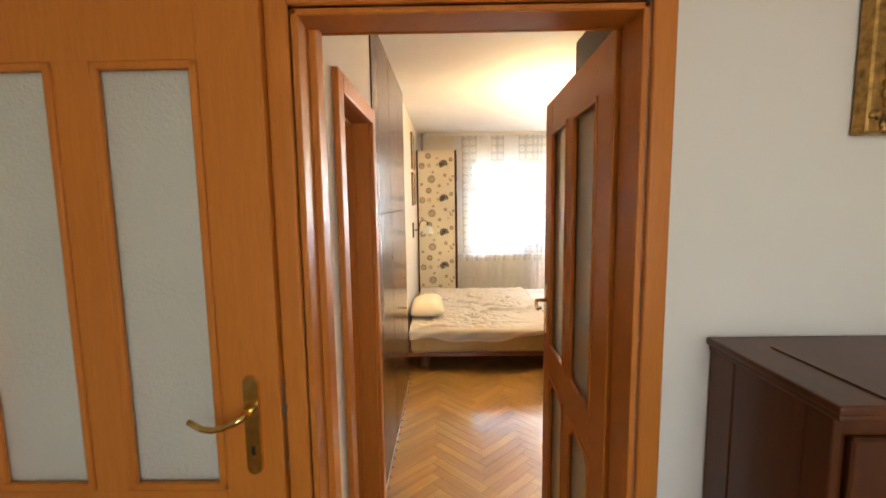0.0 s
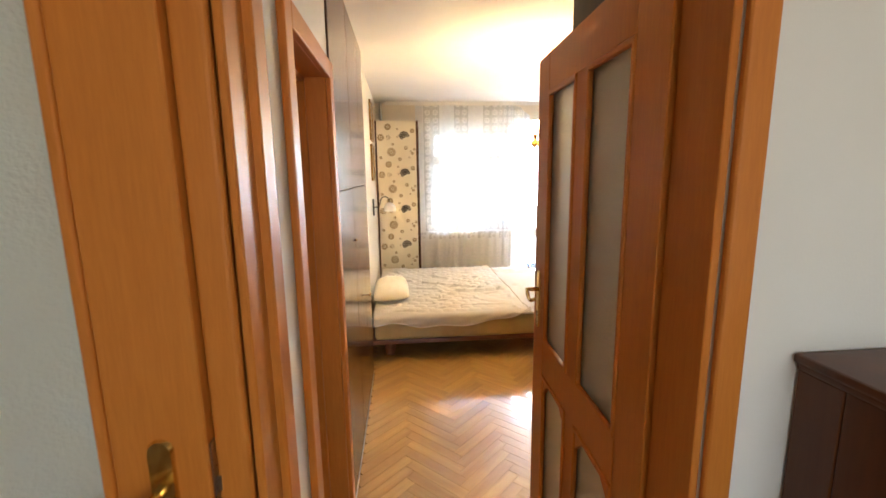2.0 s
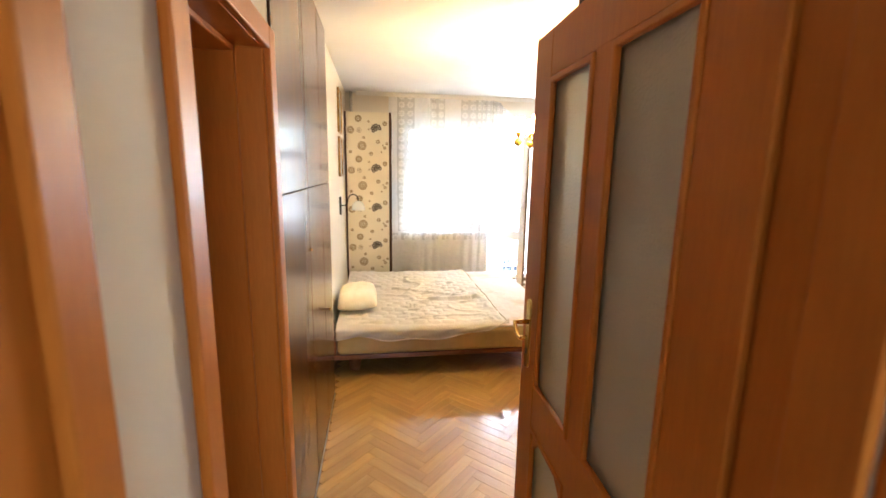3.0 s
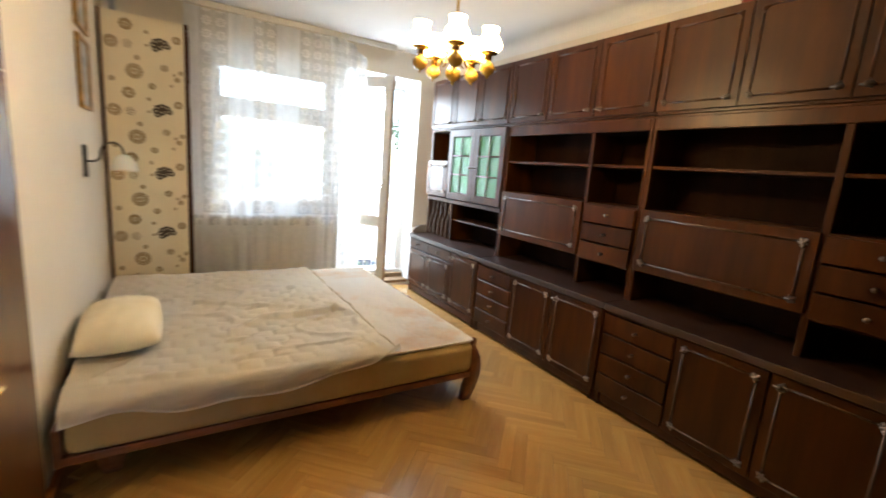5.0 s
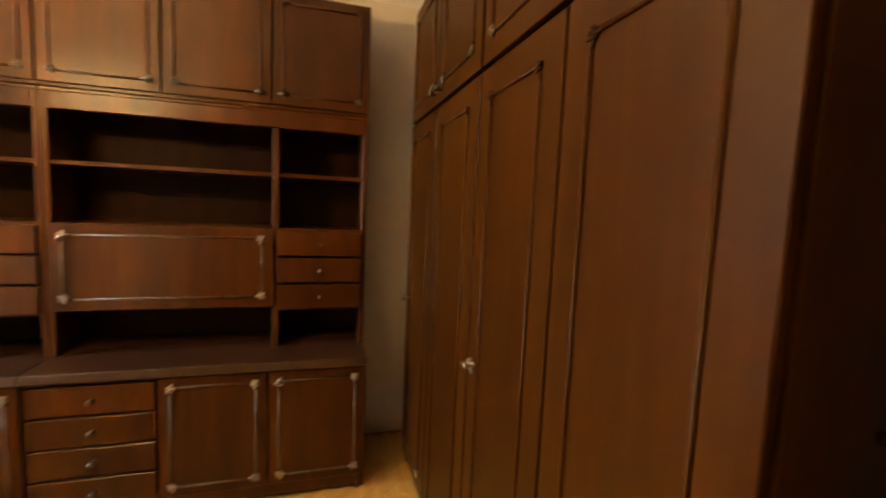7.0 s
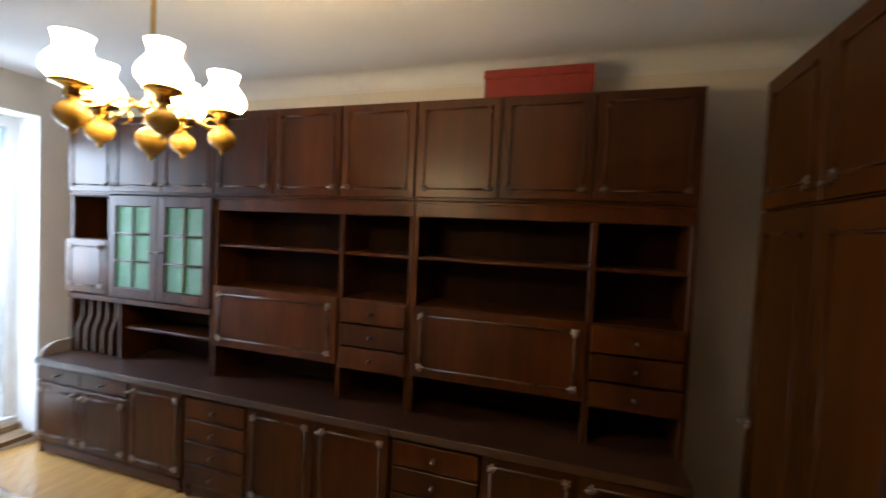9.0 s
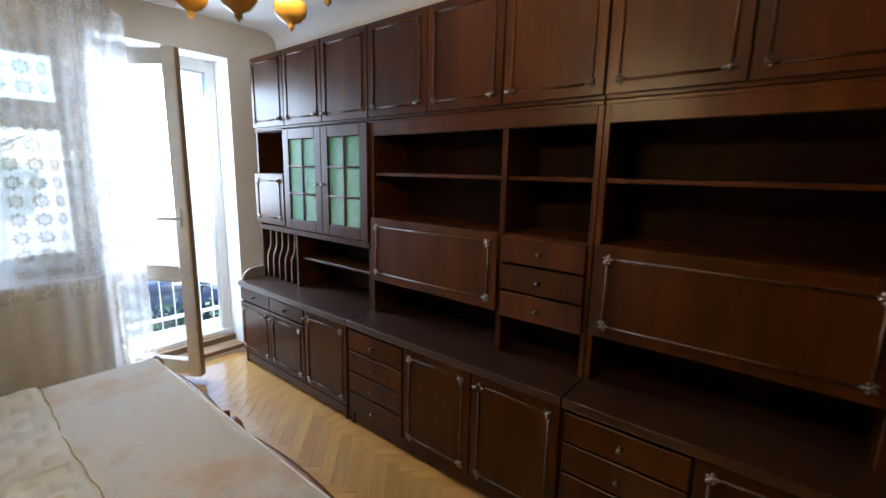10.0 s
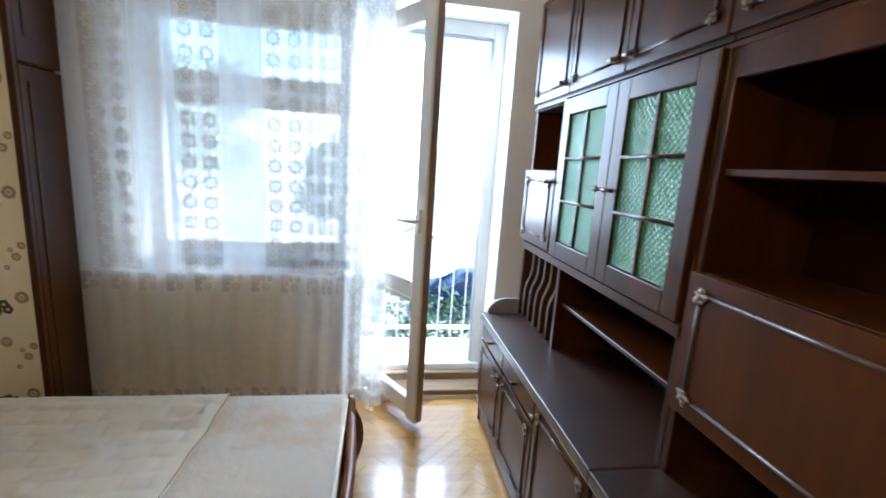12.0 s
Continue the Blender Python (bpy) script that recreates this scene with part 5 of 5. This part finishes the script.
bar = mesh_of("bar", lathe(bmesh.new(), [(0.005, 0.0), (0.005, 0.86)], seg=6), WHITE_PAINT, True)
for i in range(42):
    b = new("bar", bar)
    b.parent = rl
    b.location = (-0.95 + i * 0.11, 0, 0)


def foliage(bm, centre, radii, count, size, rnd):
    for _ in range(count):
        d = Vector((rnd.gauss(0, 1), rnd.gauss(0, 1), rnd.gauss(0, 1))).normalized() * rnd.uniform(0.55, 1.0)
        p = Vector(centre) + Vector((d.x * radii[0], d.y * radii[1], d.z * radii[2]))
        a = Vector((rnd.uniform(-1, 1), rnd.uniform(-1, 1), rnd.uniform(-1, 1))).normalized()
        b = a.orthogonal().normalized()
        s = size * rnd.uniform(0.6, 1.4)
        v = [bm.verts.new(p + a * s), bm.verts.new(p + b * s * 0.5), bm.verts.new(p - a * s), bm.verts.new(p - b * s * 0.5)]
        bm.faces.new(v)


rnd = random.Random(3)
hb = bmesh.new()
for i in range(26):
    foliage(hb, (-4 + i * 0.5, 11.8 + rnd.uniform(-0.6, 0.6), -2.15 + rnd.uniform(-0.25, 0.4)), (0.65, 0.6, 1.25), 420, 0.065, rnd)
solid("hedge", hb, LEAF, "loose green garden hedge below the balcony", "hedge", "stuff")
for tx, ty, th, cr in ((1.2, 15.5, 6.6, 1.5), (-4.5, 18.0, 9.0, 2.4), (11.0, 20.0, 8.5, 2.2)):
    tr = thing("tree", pose(tx, ty, -3.6), "leafy green tree standing in the street", "tree", "street trees")
    tk = bmesh.new()
    tube(tk, [(0, 0, 0), (0.05, 0.03, th * 0.3), (-0.04, 0.05, th * 0.6), (0.02, 0, th * 0.85)], 0.16, 8, 0.4)
    for j in range(6):
        a = j * 1.05 + rnd.uniform(0, 0.5)
        tube(tk, [(0, 0, th * (0.35 + 0.07 * j)), (math.cos(a) * 0.7, math.sin(a) * 0.7, th * (0.45 + 0.07 * j)), (math.cos(a) * 1.5, math.sin(a) * 1.5, th * (0.5 + 0.07 * j))], 0.06, 6, 0.3)
    part("trunk", tk, BARK, tr, "", True)
    cw_ = bmesh.new()
    for j in range(16):
        d = Vector((rnd.uniform(-1, 1), rnd.uniform(-1, 1), rnd.uniform(-0.7, 1))) * cr * 0.65
        foliage(cw_, (d.x, d.y, th * 0.68 + d.z), (cr * 0.42, cr * 0.42, cr * 0.36), 330, 0.11, rnd)
    part("crown", cw_, LEAF, tr)
car = thing("parked_car", pose(5.2, 18.5, -3.6, 0, 0, 0), "dark blue car parked in the street", "car")
cb = bmesh.new()
prof = [(-2.0, 0.35), (-2.05, 0.75), (-1.75, 0.92), (-1.1, 0.98), (-0.55, 1.42), (0.85, 1.45), (1.55, 1.0), (2.02, 0.9), (2.05, 0.4)]
va = [cb.verts.new((x, -0.8 if z < 1.1 else -0.65, z)) for x, z in prof]
vb = [cb.verts.new((x, 0.8 if z < 1.1 else 0.65, z)) for x, z in prof]
cb.faces.new(va)
cb.faces.new(vb)
for i in range(len(va)):
    j = (i + 1) % len(va)
    cb.faces.new((va[i], va[j], vb[j], vb[i]))
bmesh.ops.bevel(cb, geom=cb.edges[:], offset=0.05, segments=2, affect="EDGES")
part("body", cb, CAR_PAINT, car, "", True)
part("side_window", boxes((-0.85, 1.2, -0.772, -0.70, 1.0, 1.34), bevel=0.01), PANE, car, "dark side windows")
for x in (-1.25, 1.3):
    for y in (-0.74, 0.74):
        wh = part("wheel", lathe(bmesh.new(), [(0.0, -0.1), (0.2, -0.1), (0.31, -0.09), (0.32, 0.0), (0.31, 0.09), (0.2, 0.1), (0.0, 0.1)], pose(x, y, 0.32, 90), 18), RUBBER, car, "", True)
        part("rim", lathe(bmesh.new(), [(0.0, -0.11), (0.18, -0.108), (0.19, -0.095)], pose(x, y, 0.32, 90 if y < 0 else -90), 14), STEEL, wh, "", True)

# ---- parquet: herringbone staves at 45 degrees ----
L, Wd, N = 0.390, 0.065, 6
st = bmesh.new()
box(st, 0.0003, L - 0.0003, 0.0003, Wd - 0.0003, -0.006, 0.0, bevel=0.0005)
stave = mesh_of("stave", st, OAK)
ox, oy = 0.22, 0.5
near, far = [], []
room = (-0.40, FX - 0.01, 1.33, WY + 0.005)
c45 = math.cos(math.pi / 4)
for i in range(-30, 140):
    for j in range(-8, 9):
        for vert in (0, 1):
            u, v = i + j * N, i - j * N
            if vert:
                v += 1
            # local corner in stave units, then turned so that the columns run along y
            cu, cv = (u + 0.5, v + N / 2) if vert else (u + N / 2, v + 0.5)
            X = ox + (cu - cv) * Wd * c45
            Y = oy + (cu + cv) * Wd * c45
            if not (room[0] + 0.02 < X < room[1] - 0.0 and room[2] < Y < room[3] - 0.02):
                continue
            a = 45 + (90 if vert else 0)
            bu, bv = (u + 1, v) if vert else (u, v)
            bx_ = ox + (bu - bv) * Wd * c45
            by_ = oy + (bu + bv) * Wd * c45
            m = pose(bx_, by_, 0, 0, 0, a)
            hidden = X > LF + 0.1 or (BX0 < X < BX1 - 0.1 and Y > BY0 + 0.4 and Y < BY1) or (X > 0.7 and Y < CY - 0.15)
            (far if hidden else near).append(m)
near.sort(key=lambda m: (m.translation - Vector((0.9, 3.4, 0))).length)
floor_ob = bpy.data.objects["floor"]
for m in near[:300]:
    s = new("stave", stave)
    s.parent = floor_ob
    s.matrix_world = m
rest = bmesh.new()
for m in near[300:] + far:
    tmp = bmesh.new()
    tmp.from_mesh(stave)
    tmp.transform(m)
    tmp.verts.index_update()
    vs = [rest.verts.new(v.co) for v in tmp.verts]
    for f in tmp.faces:
        rest.faces.new([vs[v.index] for v in f.verts])
    tmp.free()
tagged(part("staves", rest, OAK, floor_ob), kind="stuff")
